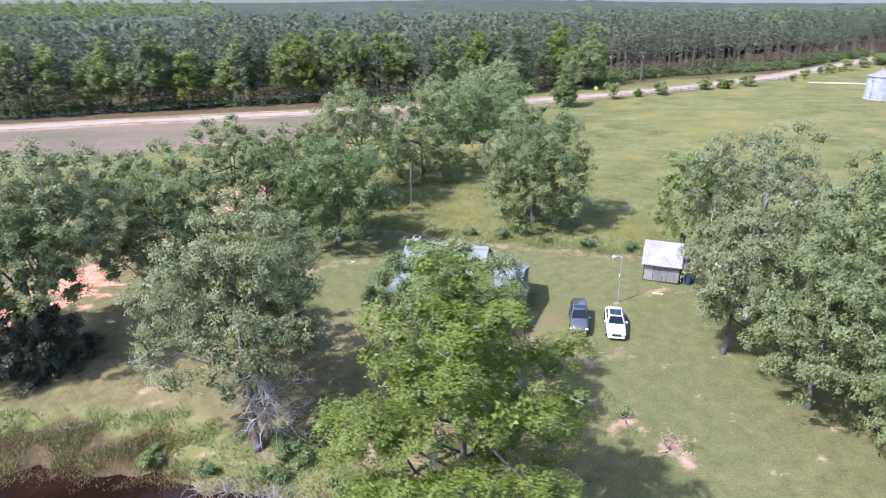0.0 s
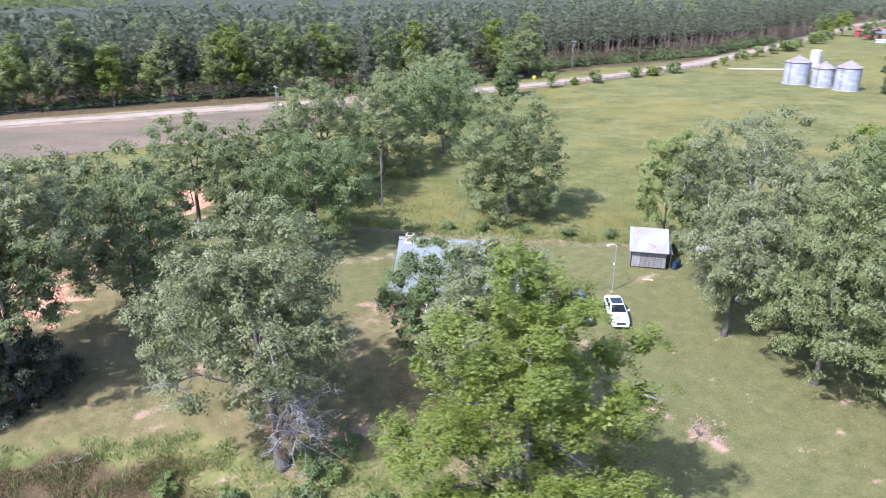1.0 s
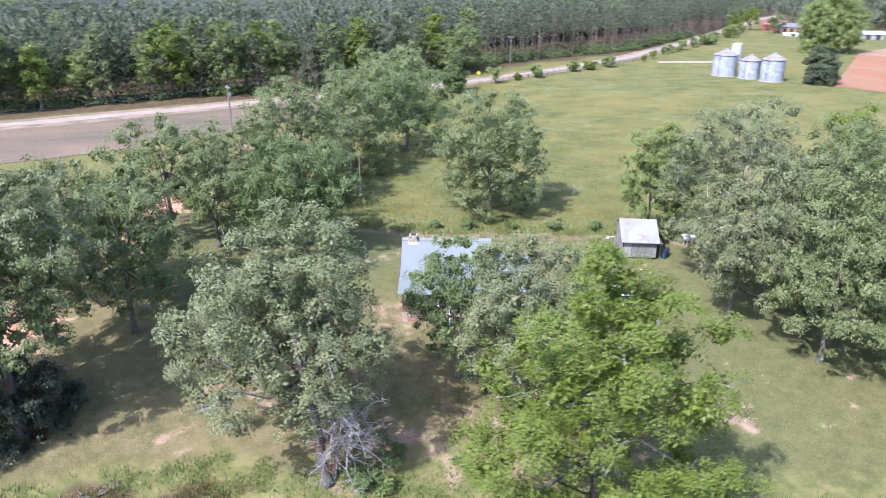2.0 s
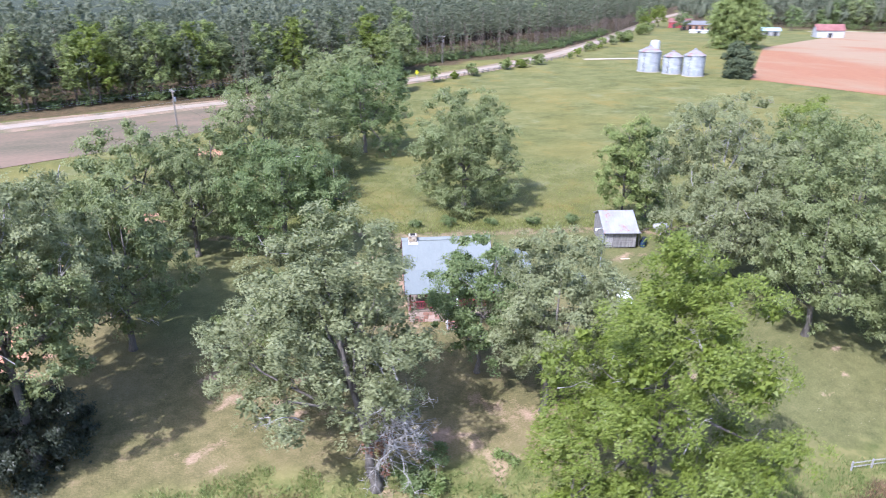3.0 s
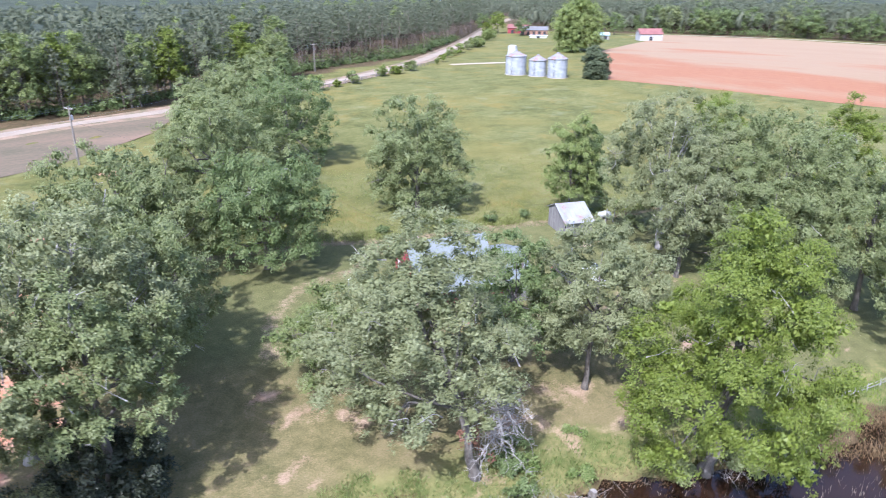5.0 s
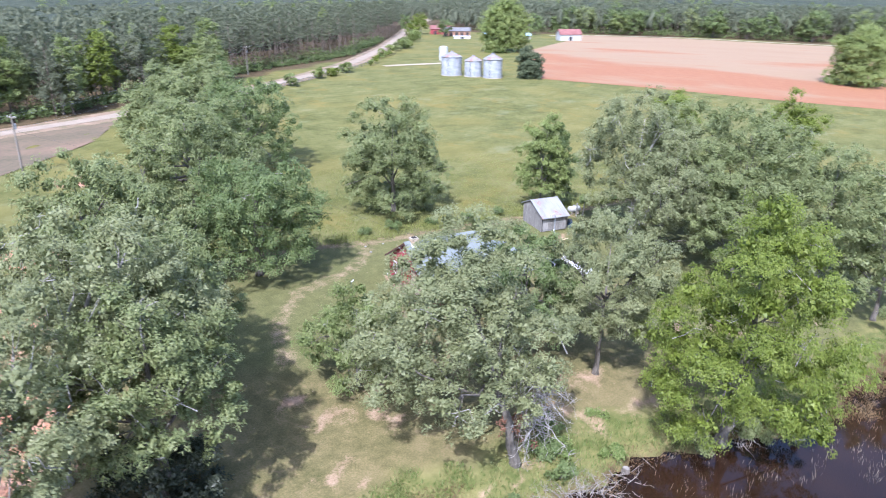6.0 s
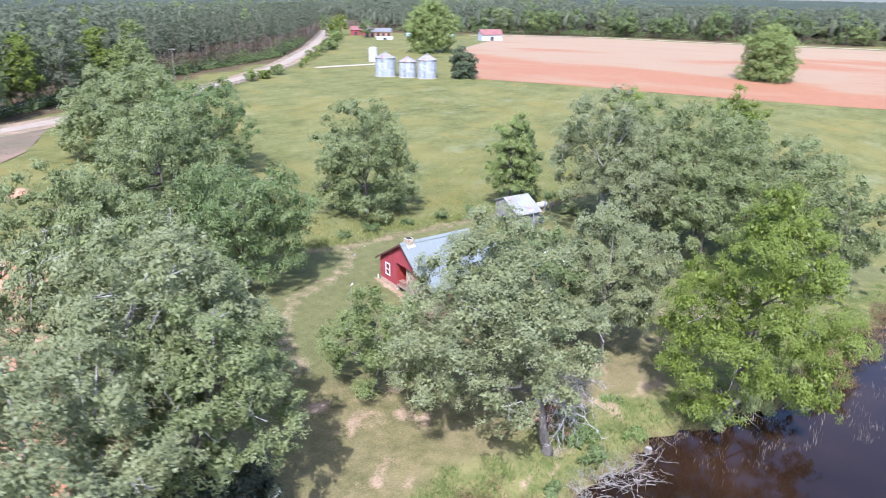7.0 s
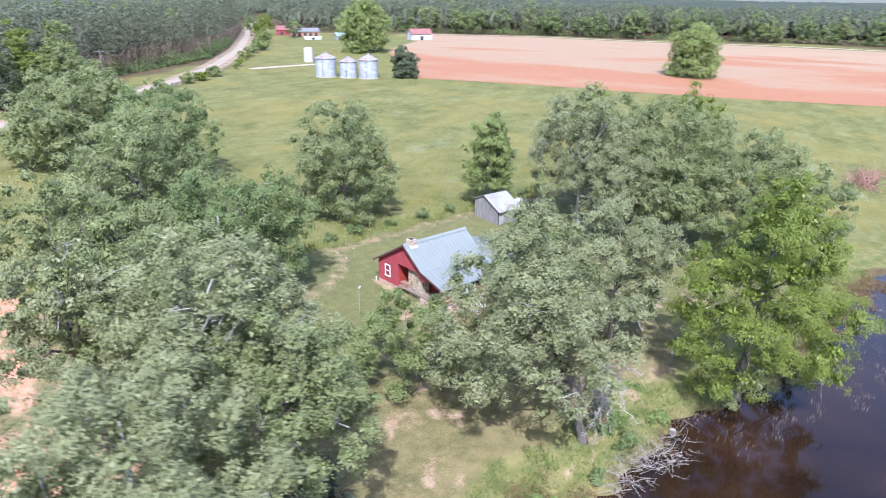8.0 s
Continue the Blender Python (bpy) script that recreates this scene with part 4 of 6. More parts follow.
M["tan_wood"] = rough_mat("fresh_cut_wood", (0.45, 0.33, 0.22), (0.62, 0.50, 0.36), 3.0, 0.9)


def rusted_roof(name, clean_lo, clean_hi, at=0.66):
    """Roofing iron with rust patches of their own shape."""
    n = Nodes(name)
    base = n.ramp(n.noise(0.8, 4, 0.6, n.local(1, 0.25, 1)), (0.35, clean_lo), (0.65, clean_hi))
    rust = n.ramp(n.noise(5, 3), (0.3, (0.24, 0.085, 0.05)), (0.7, (0.42, 0.22, 0.15)))
    spot = n.step(n.math("ADD", n.noise(0.55, 4, 0.7, n.local()), n.math("MULTIPLY", n.noise(4, 3), 0.25)), at, at + 0.13)
    n.bump(n.noise(6, 3), 0.1, 0.01)
    return n.done(n.mix(n.math("MULTIPLY", spot, 0.75), base, rust), 0.5, 0.3)


def bin_wall(name):
    """Old galvanised sheets: bands of their own tone, dull patches and thin rust runs."""
    n = Nodes(name)
    sheet = n.noise(0.9, 2, 0.5, n.local(0.5, 0.5, 1.1))
    runs = n.noise(2.2, 4, 0.7, n.local(1.2, 1.2, 0.12))
    c = n.ramp(n.math("ADD", n.math("MULTIPLY", sheet, 0.6), n.math("MULTIPLY", runs, 0.4)), (0.36, (0.21, 0.222, 0.236)), (0.5, (0.285, 0.30, 0.318)), (0.64, (0.36, 0.375, 0.39)))
    c = n.mix(n.math("MULTIPLY", n.step(runs, 0.60, 0.72), 0.5), c, (0.20, 0.12, 0.085))
    n.bump(runs, 0.1, 0.02)
    return n.done(c, 0.6, 0.0)


M["bin_wall"] = bin_wall("old_bin_sheets")
M["shed_roof"] = rusted_roof("old_roofing_iron", (0.27, 0.27, 0.28), (0.37, 0.37, 0.38))
M["bin_roof"] = rusted_roof("bin_roofing", (0.25, 0.26, 0.27), (0.34, 0.35, 0.36), 0.60)


def glass_mat(name, tint):
    n = Nodes(name)
    return n.done(tint, 0.04, 0.0, Specular_IOR_Level=0.6, Coat_Weight=0.5)


M["feed_white"] = rough_mat("dull_white_steel", (0.36, 0.37, 0.37), (0.48, 0.49, 0.49), 0.7, 0.6, bump=0.1, stretch=(1, 1, 0.2))
M["pale_wall"] = rough_mat("weathered_white_boards", (0.30, 0.30, 0.30), (0.44, 0.44, 0.43), 0.8, 0.85)
M["glass"] = glass_mat("window_glass", (0.03, 0.036, 0.04))
M["car_glass"] = glass_mat("car_glass", (0.018, 0.024, 0.028))


def car_paint(name, colour, metal):
    n = Nodes(name)
    n.put(n.b, "Coat Weight", 0.8)
    c = n.ramp(n.noise(1.5, 3), (0.3, tuple(v * 0.92 for v in colour)), (0.7, colour))
    return n.done(c, 0.35, metal)


M["paint_white"] = car_paint("white_car_paint", (0.80, 0.81, 0.82), 0.0)
M["paint_grey"] = car_paint("dark_grey_car_paint", (0.115, 0.118, 0.135), 0.4)


# ---- the red house ----
HOUSE = pose(-3.7, 65.9, 0, 0, 0, -16.3)       # x along the ridge eastward, y towards the back
RIDGE_Y, BACK, BREAK, FRONT = (0.0, 5.5), (5.2, 2.5), (-2.8, 3.38), (-6.1, 2.42)


def under_roof(y, drop=0.12):
    """The underside of the house roof across its section."""
    pts = sorted((RIDGE_Y, BACK, BREAK, FRONT))
    return float(np.interp(y, [p[0] for p in pts], [p[1] for p in pts])) - drop


def courses(bm, y0, y1, z0, ztop, face, thick=0.045, step=0.18, zlow=None):
    """Lapped boards on a wall that faces along -x at x = face, under a roofline; each board is a wedge."""
    z = z0
    while z < z0 + 6:
        lo = z if zlow is None else z
        n = 24
        ys = np.linspace(y0, y1, n + 1)
        ok = [q for q in ys if ztop(q) > z + step * 0.5 and (zlow is None or zlow(q) < z + step * 0.5)]
        if ok:
            a, b = min(ok), max(ok)
            r = [bm.verts.new(v) for v in ((face - thick, a, lo), (face - thick, b, lo), (face - 0.008, b, z + step), (face - 0.008, a, z + step), (face + 0.05, a, lo), (face + 0.05, b, lo), (face + 0.05, b, z + step), (face + 0.05, a, z + step))]
            for q in ((0, 3, 2, 1), (4, 5, 6, 7), (0, 1, 5, 4), (2, 3, 7, 6), (0, 4, 7, 3), (1, 2, 6, 5)):
                bm.faces.new([r[i] for i in q])
        z += step


def seamed_slope(parent, x0, x1, ya, za, yb, zb, material, gap=0.45, name="roof"):
    """A sloping sheet of roofing with raised seams, each seam a part of the roof."""
    bm = bmesh.new()
    prism(bm, ((ya, za), (yb, zb), (yb, zb - 0.07), (ya, za - 0.07)), x0, x1, "x")
    roof = part(name, bm, material, parent)
    bm = bmesh.new()
    prism(bm, ((ya, za + 0.004), (ya, za + 0.028), (yb, zb + 0.028), (yb, zb + 0.004)), -0.018, 0.018, "x")
    me = bpy.data.meshes.new("seam")
    bm.to_mesh(me)
    bm.free()
    n = int((x1 - x0) / gap)
    for i in range(n + 1):
        s = linked("seam", me, material, roof)
        s.location.x = x0 + 0.03 + (x1 - x0 - 0.06) * i / n
    return roof


def window_unit(parent, m, w, h, name="window"):
    """A sash window: its frame bars, a sill and two panes, facing along -y of m."""
    bm = bmesh.new()
    for a in ((-w / 2 - 0.1, 0, -w / 2, h), (w / 2, 0, w / 2 + 0.1, h), (-w / 2 - 0.1, h, w / 2 + 0.1, h + 0.12), (-w / 2, h / 2 - 0.03, w / 2, h / 2 + 0.03)):
        box(bm, a[0], -0.06, a[1], a[2], 0.05, a[3], 0.008)
    win = part(name, bm, "white_paint", parent)
    win.matrix_basis = m
    for k in (0, 1):
        bm = bmesh.new()
        box(bm, -w / 2, 0.0, k * h / 2, w / 2, 0.02, (k + 1) * h / 2)
        part("pane", bm, "glass", win)
    bm = bmesh.new()
    box(bm, -w / 2 - 0.14, -0.11, -0.07, w / 2 + 0.14, 0.05, 0.0, 0.01)
    part("sill", bm, "white_paint", win)
    return win


def stones(parent, material, rng, a0, a1, b0, b1, face, axis, size=0.3, proud=0.05):
    """Uneven flat stones over a face, each a part; axis "x": facing -x, "y": facing -y."""
    b = b0
    while b < b1 - 0.05:
        h = min(rng.uniform(0.6, 1.1) * size, b1 - b)
        a = a0
        while a < a1 - 0.05:
            w = min(rng.uniform(0.7, 1.6) * size, a1 - a)
            t = rng.uniform(0.3, 1) * proud
            lo = (face - t, a + 0.02, b + 0.02) if axis == "x" else (a + 0.02, face - t, b + 0.02)
            hi = (face + 0.03, a + w - 0.02, b + h - 0.02) if axis == "x" else (a + w - 0.02, face + 0.03, b + h - 0.02)
            bm = bmesh.new()
            for v in box(bm, *lo, *hi, 0.025):
                v.co += Vector((rng.uniform(-1, 1), rng.uniform(-1, 1), rng.uniform(-1, 1))) * 0.022
            part("stone", bm, material, parent)
            a += w
        b += h


def red_house():
    rng = random.Random(3)
    ob = thing("red_house", HOUSE, "red clapboard cottage with a seamed metal roof and porch", "house")
    W, L = 0.35, 8.3
    # walls
    bm = bmesh.new()
    prism(bm, ((1.35, 0.3), (4.7, 0.3), (4.7, under_roof(4.7)), (1.35, under_roof(1.35))), W + 0.04, W + 0.2, "x")
    west = part("wall", bm, "red_siding", ob)
    bm = bmesh.new()
    courses(bm, 1.35, 4.7, 0.45, under_roof, W)
    courses(bm, -3.2, 1.4, 2.3, under_roof, W, zlow=lambda y: under_roof(y) - (1.62 if y > 0 else 1.15))
    part("siding", bm, "red_siding", west)
    bm = bmesh.new()
    prism(bm, ((1.35, under_roof(1.35) - 1.6), (1.35, under_roof(1.35)), (0, under_roof(0)), (-2.8, under_roof(-2.8)), (-2.8, under_roof(-2.8) - 1.0), (0.0, under_roof(0) - 1.6)), W + 0.04, W + 0.16, "x")
    part("gable", bm, "red_siding", ob)
    bm = bmesh.new()
    box(bm, W + 1.7, -2.8, 0.3, W + 1.85, 1.35, 3.3)
    box(bm, W + 0.2, 1.35, 0.3, W + 1.7, 1.5, 3.5)
    inner = part("wall", bm, "red_dark", ob)
    bm = bmesh.new()
    box(bm, W + 0.2, 4.55, 0.3, L, 4.7, under_roof(4.7))
    box(bm, L - 0.15, -2.8, 0.3, L, 4.55, 2.75)
    part("wall", bm, "red_siding", ob)
    bm = bmesh.new()
    box(bm, W + 1.85, -2.8, 0.3, L - 0.15, -2.65, 3.25)
    part("wall", bm, "red_siding", ob, "red porch wall")
    window_unit(ob, pose(W - 0.03, 3.05, 1.15, 0, 0, -90), 0.72, 1.15)
    for x in (3.2, 7.0):
        window_unit(ob, pose(x, -2.8, 1.3), 0.8, 1.3)
    bm = bmesh.new()
    box(bm, 4.8, -2.86, 0.58, 5.7, -2.8, 2.6, 0.01)
    d = part("door", bm, "white_paint", ob, "white panelled porch door")
    bm = bmesh.new()
    box(bm, 5.55, -2.92, 1.5, 5.6, -2.86, 1.6, 0.01)
    part("door_handle", bm, "dark_metal", d)
    # base
    bm = bmesh.new()
    box(bm, W + 0.02, 1.2, -0.6, W + 0.3, 4.7, 0.44)
    box(bm, W + 0.3, 4.4, -0.6, L, 4.65, 0.3)
    base = part("foundation", bm, "mortar", ob)
    stones(base, "rubble", rng, 1.2, 4.7, -0.5, 0.44, W + 0.02, "x", 0.34)
    # fireplace stack under the gable and the chimney above
    bm = bmesh.new()
    prism(bm, ((-2.1, -0.4), (0.05, -0.4), (0.05, 2.9), (-0.15, 3.6), (-0.5, 3.6), (-2.1, 3.0)), 0.75, 1.7, "x")
    box(bm, 0.70, -0.42, 3.6, 1.45, 0.36, 5.92)
    stack = part("chimney", bm, "mortar", ob, "rough stone chimney")
    stones(stack, "stone", rng, -2.1, 0.05, -0.4, 3.0, 0.75, "x", 0.33, 0.07)
    stones(stack, "stone", rng, -0.42, 0.36, 5.2, 5.92, 0.70, "x", 0.26, 0.06)
    stones(stack, "stone", rng, 0.70, 1.45, 5.0, 5.92, -0.42, "y", 0.26, 0.06)
    stones(stack, "stone", rng, 0.75, 1.7, -0.4, 3.0, -2.1, "y", 0.33, 0.07)
    # solid block: the flue's soot and inner shade both put into its colour
    bm = bmesh.new()
    box(bm, 0.84, -0.28, 5.88, 1.31, 0.22, 5.97, 0.02)
    part("cap", bm, "dark_inside", stack, "near-black block for the sooty, shaded flue opening")
    bm = bmesh.new()
    prism(bm, ((-0.6, under_roof(-0.6) + 0.20), (0, 5.60), (0.5, under_roof(0.5) + 0.2), (0.5, under_roof(0.5) + 0.17), (0, 5.56), (-0.6, under_roof(-0.6) + 0.17)), 0.62, 1.53, "x")
    part("flashing", bm, "white_paint", stack, "white painted flashing")
    # roof
    x0, x1 = 0.0, 8.6
    seamed_slope(ob, x0, x1, *BACK, *RIDGE_Y, "roof_metal")
    seamed_slope(ob, x0, x1, *BREAK, *RIDGE_Y, "roof_metal")
    seamed_slope(ob, x0, x1, FRONT[0], FRONT[1], BREAK[0], BREAK[1] + 0.004, "roof_metal")
    bm = bmesh.new()
    prism(bm, ((-0.25, 5.36), (0, 5.58), (0.25, 5.40), (0.25, 5.44), (0, 5.63), (-0.25, 5.40)), x0 - 0.02, x1 + 0.02, "x")
    part("ridge_cap", bm, "roof_metal", ob)
    for (ya, za), (yb, zb) in ((BACK, RIDGE_Y), (RIDGE_Y, BREAK), (BREAK, FRONT)):
        for x in (x0 - 0.04, x1 + 0.0):
            bm = bmesh.new()
            prism(bm, ((ya, za + 0.01), (yb, zb + 0.01), (yb, zb - 0.2), (ya, za - 0.2)), x, x + 0.045, "x")
            part("bargeboard", bm, "dark_trim", ob)
    # porch
    bm = bmesh.new()
    box(bm, W, -5.75, 0.42, L, -2.8, 0.56, 0.01)
    box(bm, W, -2.8, 0.42, W + 1.7, 1.35, 0.56, 0.01)
    part("porch_floor", bm, "porch_wood", ob, "worn brown porch boards")
    bm = bmesh.new()
    box(bm, W + 0.05, -5.7, -1.3, L - 0.05, -5.45, 0.42)
    box(bm, W + 0.05, -5.45, -1.2, W + 0.3, -2.2, 0.42)
    pb = part("porch_base", bm, "mortar", ob)
    stones(pb, "rubble", rng, W + 0.05, L - 0.05, -1.0, 0.4, -5.7, "y", 0.36, 0.07)
    stones(pb, "rubble", rng, -5.6, -2.2, -1.0, 0.4, W + 0.05, "x", 0.36, 0.07)
    for i, x in enumerate((W + 0.12, 3.7, 4.8, L - 0.2)):
        bm = bmesh.new()
        box(bm, x - 0.07, -5.68, 0.56, x + 0.07, -5.54, 2.34, 0.012)
        box(bm, x - 0.10, -5.71, 0.56, x + 0.10, -5.51, 0.70, 0.012)
        box(bm, x - 0.10, -5.71, 2.22, x + 0.10, -5.51, 2.34, 0.012)
        part("post", bm, "white_paint" if 0 < i < 3 else "red_siding", ob)
    for x0_, x1_ in ((W + 0.2, 3.6), (4.9, L - 0.3)):
        bm = bmesh.new()
        box(bm, x0_, -5.65, 1.35, x1_, -5.57, 1.43, 0.01)
        box(bm, x0_, -5.64, 0.72, x1_, -5.58, 0.78, 0.01)
        rail = part("railing", bm, "red_siding", ob)
        k = int((x1_ - x0_) / 0.14)
        for j in range(1, k):
            q = x0_ + (x1_ - x0_) * j / k
            bm = bmesh.new()
            box(bm, q - 0.018, -5.63, 0.78, q + 0.018, -5.59, 1.35)
            part("baluster", bm, "red_siding", rail)
    # porch steps: treads between white stringers, with white handrails
    bm = bmesh.new()
    box(bm, 3.66, -7.25, -1.3, 4.84, -5.76, -0.62)
    flight = part("porch_steps", bm, "mortar", ob)
    for k in range(6):
        bm = bmesh.new()
        z = 0.38 - 0.19 * k
        box(bm, 3.78, -6.04 - 0.25 * k, z - 0.045, 4.72, -5.76 - 0.25 * k, z, 0.01)
        part("tread", bm, "bench_wood", flight, "faded red wooden tread")
        bm = bmesh.new()
        box(bm, 3.80, -5.80 - 0.25 * k, z - 0.235, 4.70, -5.77 - 0.25 * k, z - 0.047)
        part("riser", bm, "white_paint", flight)
    for x in (3.70, 4.74):
        bm = bmesh.new()
        prism(bm, ((-5.76, 0.5), (-5.76, 0.2), (-7.25, -0.93), (-7.25, -0.63)), x, x + 0.06, "x")
        part("stringer", bm, "white_paint", flight)
        bm = bmesh.new()
        box(bm, x - 0.01, -7.22, -0.9, x + 0.08, -7.13, 0.22, 0.01)
        part("newel_post", bm, "white_paint", flight)
        bm = bmesh.new()
        prism(bm, ((-5.7, 1.43), (-5.7, 1.35), (-7.2, 0.14), (-7.2, 0.22)), x, x + 0.07, "x")
        part("handrail", bm, "white_paint", flight)
    bm = bmesh.new()
    box(bm, W + 0.15, 0.1, 0.56, W + 0.65, 1.1, 0.95, 0.02)
    box(bm, W + 0.1, 0.05, 0.95, W + 0.7, 1.15, 1.02, 0.01)
    tagged(part("porch_bench", bm, "bench_wood"), "faded reddish bench on the side porch", "bench").matrix_basis = HOUSE
    # lower wing at the east end
    R2, B2, F2 = (-0.4, 3.75), (3.7, 2.65), (-5.0, 2.2)
    seamed_slope(ob, 8.45, 12.4, *B2, *R2, "roof_metal", name="wing_roof")
    seamed_slope(ob, 8.45, 12.4, *F2, *R2, "roof_metal", name="wing_roof")
    bm = bmesh.new()
    prism(bm, ((3.4, 0.1), (3.4, 2.6), (-0.4, 3.6), (-4.3, 2.3), (-4.3, 0.1)), 12.0, 12.14, "x")
    box(bm, 8.3, 3.26, -0.5, 12.0, 3.4, 2.6)
    box(bm, 8.3, -4.3, -0.9, 12.0, -4.16, 2.25)
    part("wing_wall", bm, "grey_wood", ob, "weathered grey board wing")
    window_unit(ob, pose(10.2, -4.3, 1.0), 0.8, 1.0)
    bm = bmesh.new()
    box(bm, 12.0, -4.3, -0.9, 12.14, 3.4, 0.1)
    box(bm, 8.3, -4.3, -0.9, 8.44, 3.3, 2.2)
    part("wing_base", bm, "mortar", ob)
    return ob


red_house()


# ---- the grey shed ----
def shed():
    S = pose(24.38, 70.5, 0.02, 0, 0, -20.4)
    rng = random.Random(8)
    ob = thing("shed", S, "weathered grey plank shed with a rusty tin roof", "shed")
    hw, yb, yf, zr = 1.85, 2.0, -2.85, 3.7
    zb, zf = 2.75, 2.0
    prof = lambda y: zr - 0.12 - (y * (zr - zb) / 2.25 if y > 0 else -y * (zr - zf) / 3.3)
    # near-black sheets behind the planks, added to paint the shed's inner shade
    bm = bmesh.new()
    for x in (-hw + 0.05, hw - 0.13):
        prism(bm, ((yb - 0.05, 0.05), (yb - 0.05, prof(yb)), (0, prof(0)), (yf + 0.05, prof(yf)), (yf + 0.05, 0.05)), x, x + 0.08, "x")
    box(bm, -hw + 0.1, yf + 0.1, 0.05, hw - 0.1, yf + 0.15, prof(yf))
    box(bm, -hw + 0.1, yb - 0.15, 0.05, hw - 0.1, yb - 0.1, prof(yb))
    part("lining", bm, "dark_inside", ob)

    def plank(bm, x0, y0, z0, x1, y1, z1):
        box(bm, x0, y0, z0, x1, y1, z1, 0.008)
    for sx in (-1, 1):
        y = yf
        while y < yb - 0.05:
            w = rng.uniform(0.16, 0.26)
            w = min(w, yb - y)
            x = sx * hw
            bm = bmesh.new()
            top = min(prof(y), prof(y + w)) - rng.uniform(0, 0.05)
            plank(bm, x - 0.02 - rng.uniform(0, 0.012), y + 0.01, 0.02 + rng.uniform(-0.05, 0.08), x + 0.02 + rng.uniform(0, 0.012), y + w - 0.01, top)
            part("plank", bm, "grey_wood", ob)
            y += w
    z = 0.1
    while z < prof(yf) - 0.05:
        h = min(rng.uniform(0.17, 0.24), prof(yf) - z)
        bm = bmesh.new()
        plank(bm, -hw + 1.05, yf - 0.03 - rng.uniform(0, 0.02), z + 0.008, hw - 0.02, yf + 0.02, z + h - 0.008)
        part("plank", bm, "grey_wood", ob)
        bm = bmesh.new()
        plank(bm, -hw + 0.02, yb - 0.02, z + 0.008, hw - 0.02, yb + 0.03, z + h - 0.008)
        part("plank", bm, "grey_wood", ob)
        z += h
    bm = bmesh.new()
    for i in range(5):
        plank(bm, -hw + 0.12 + i * 0.18, yf - 0.05, 0.12, -hw + 0.12 + i * 0.18 + 0.17, yf - 0.01, 1.75)
    door = part("door", bm, "pale_wood", ob, "paler plank door")
    bm = bmesh.new()
    for zz in (0.4, 1.45):
        plank(bm, -hw + 0.1, yf - 0.09, zz, -hw + 1.0, yf - 0.05, zz + 0.12)
    part("brace", bm, "pale_wood", door)
    for y0, z0, y1, z1 in ((2.35, zb - 0.05, 0, zr), (-3.3, zf, 0, zr + 0.004)):
        seamed_slope(ob, -hw - 0.22, hw + 0.22, y0, z0, y1, z1, "shed_roof", 0.6)
    for x in (hw + 0.5,):
        bm = bmesh.new()
        box(bm, x, -2.2, 0, x + 0.12, -2.08, 1.9, 0.01)
        part("post", bm, "grey_wood", ob)
    # open lean-to at the east side
    bm = bmesh.new()
    prism(bm, ((hw + 0.02, 1.95), (hw + 0.75, 1.6), (hw + 0.75, 1.55), (hw + 0.02, 1.90)), -2.4, 1.4, "y")
    part("lean_to_roof", bm, "shed_roof", ob)


shed()


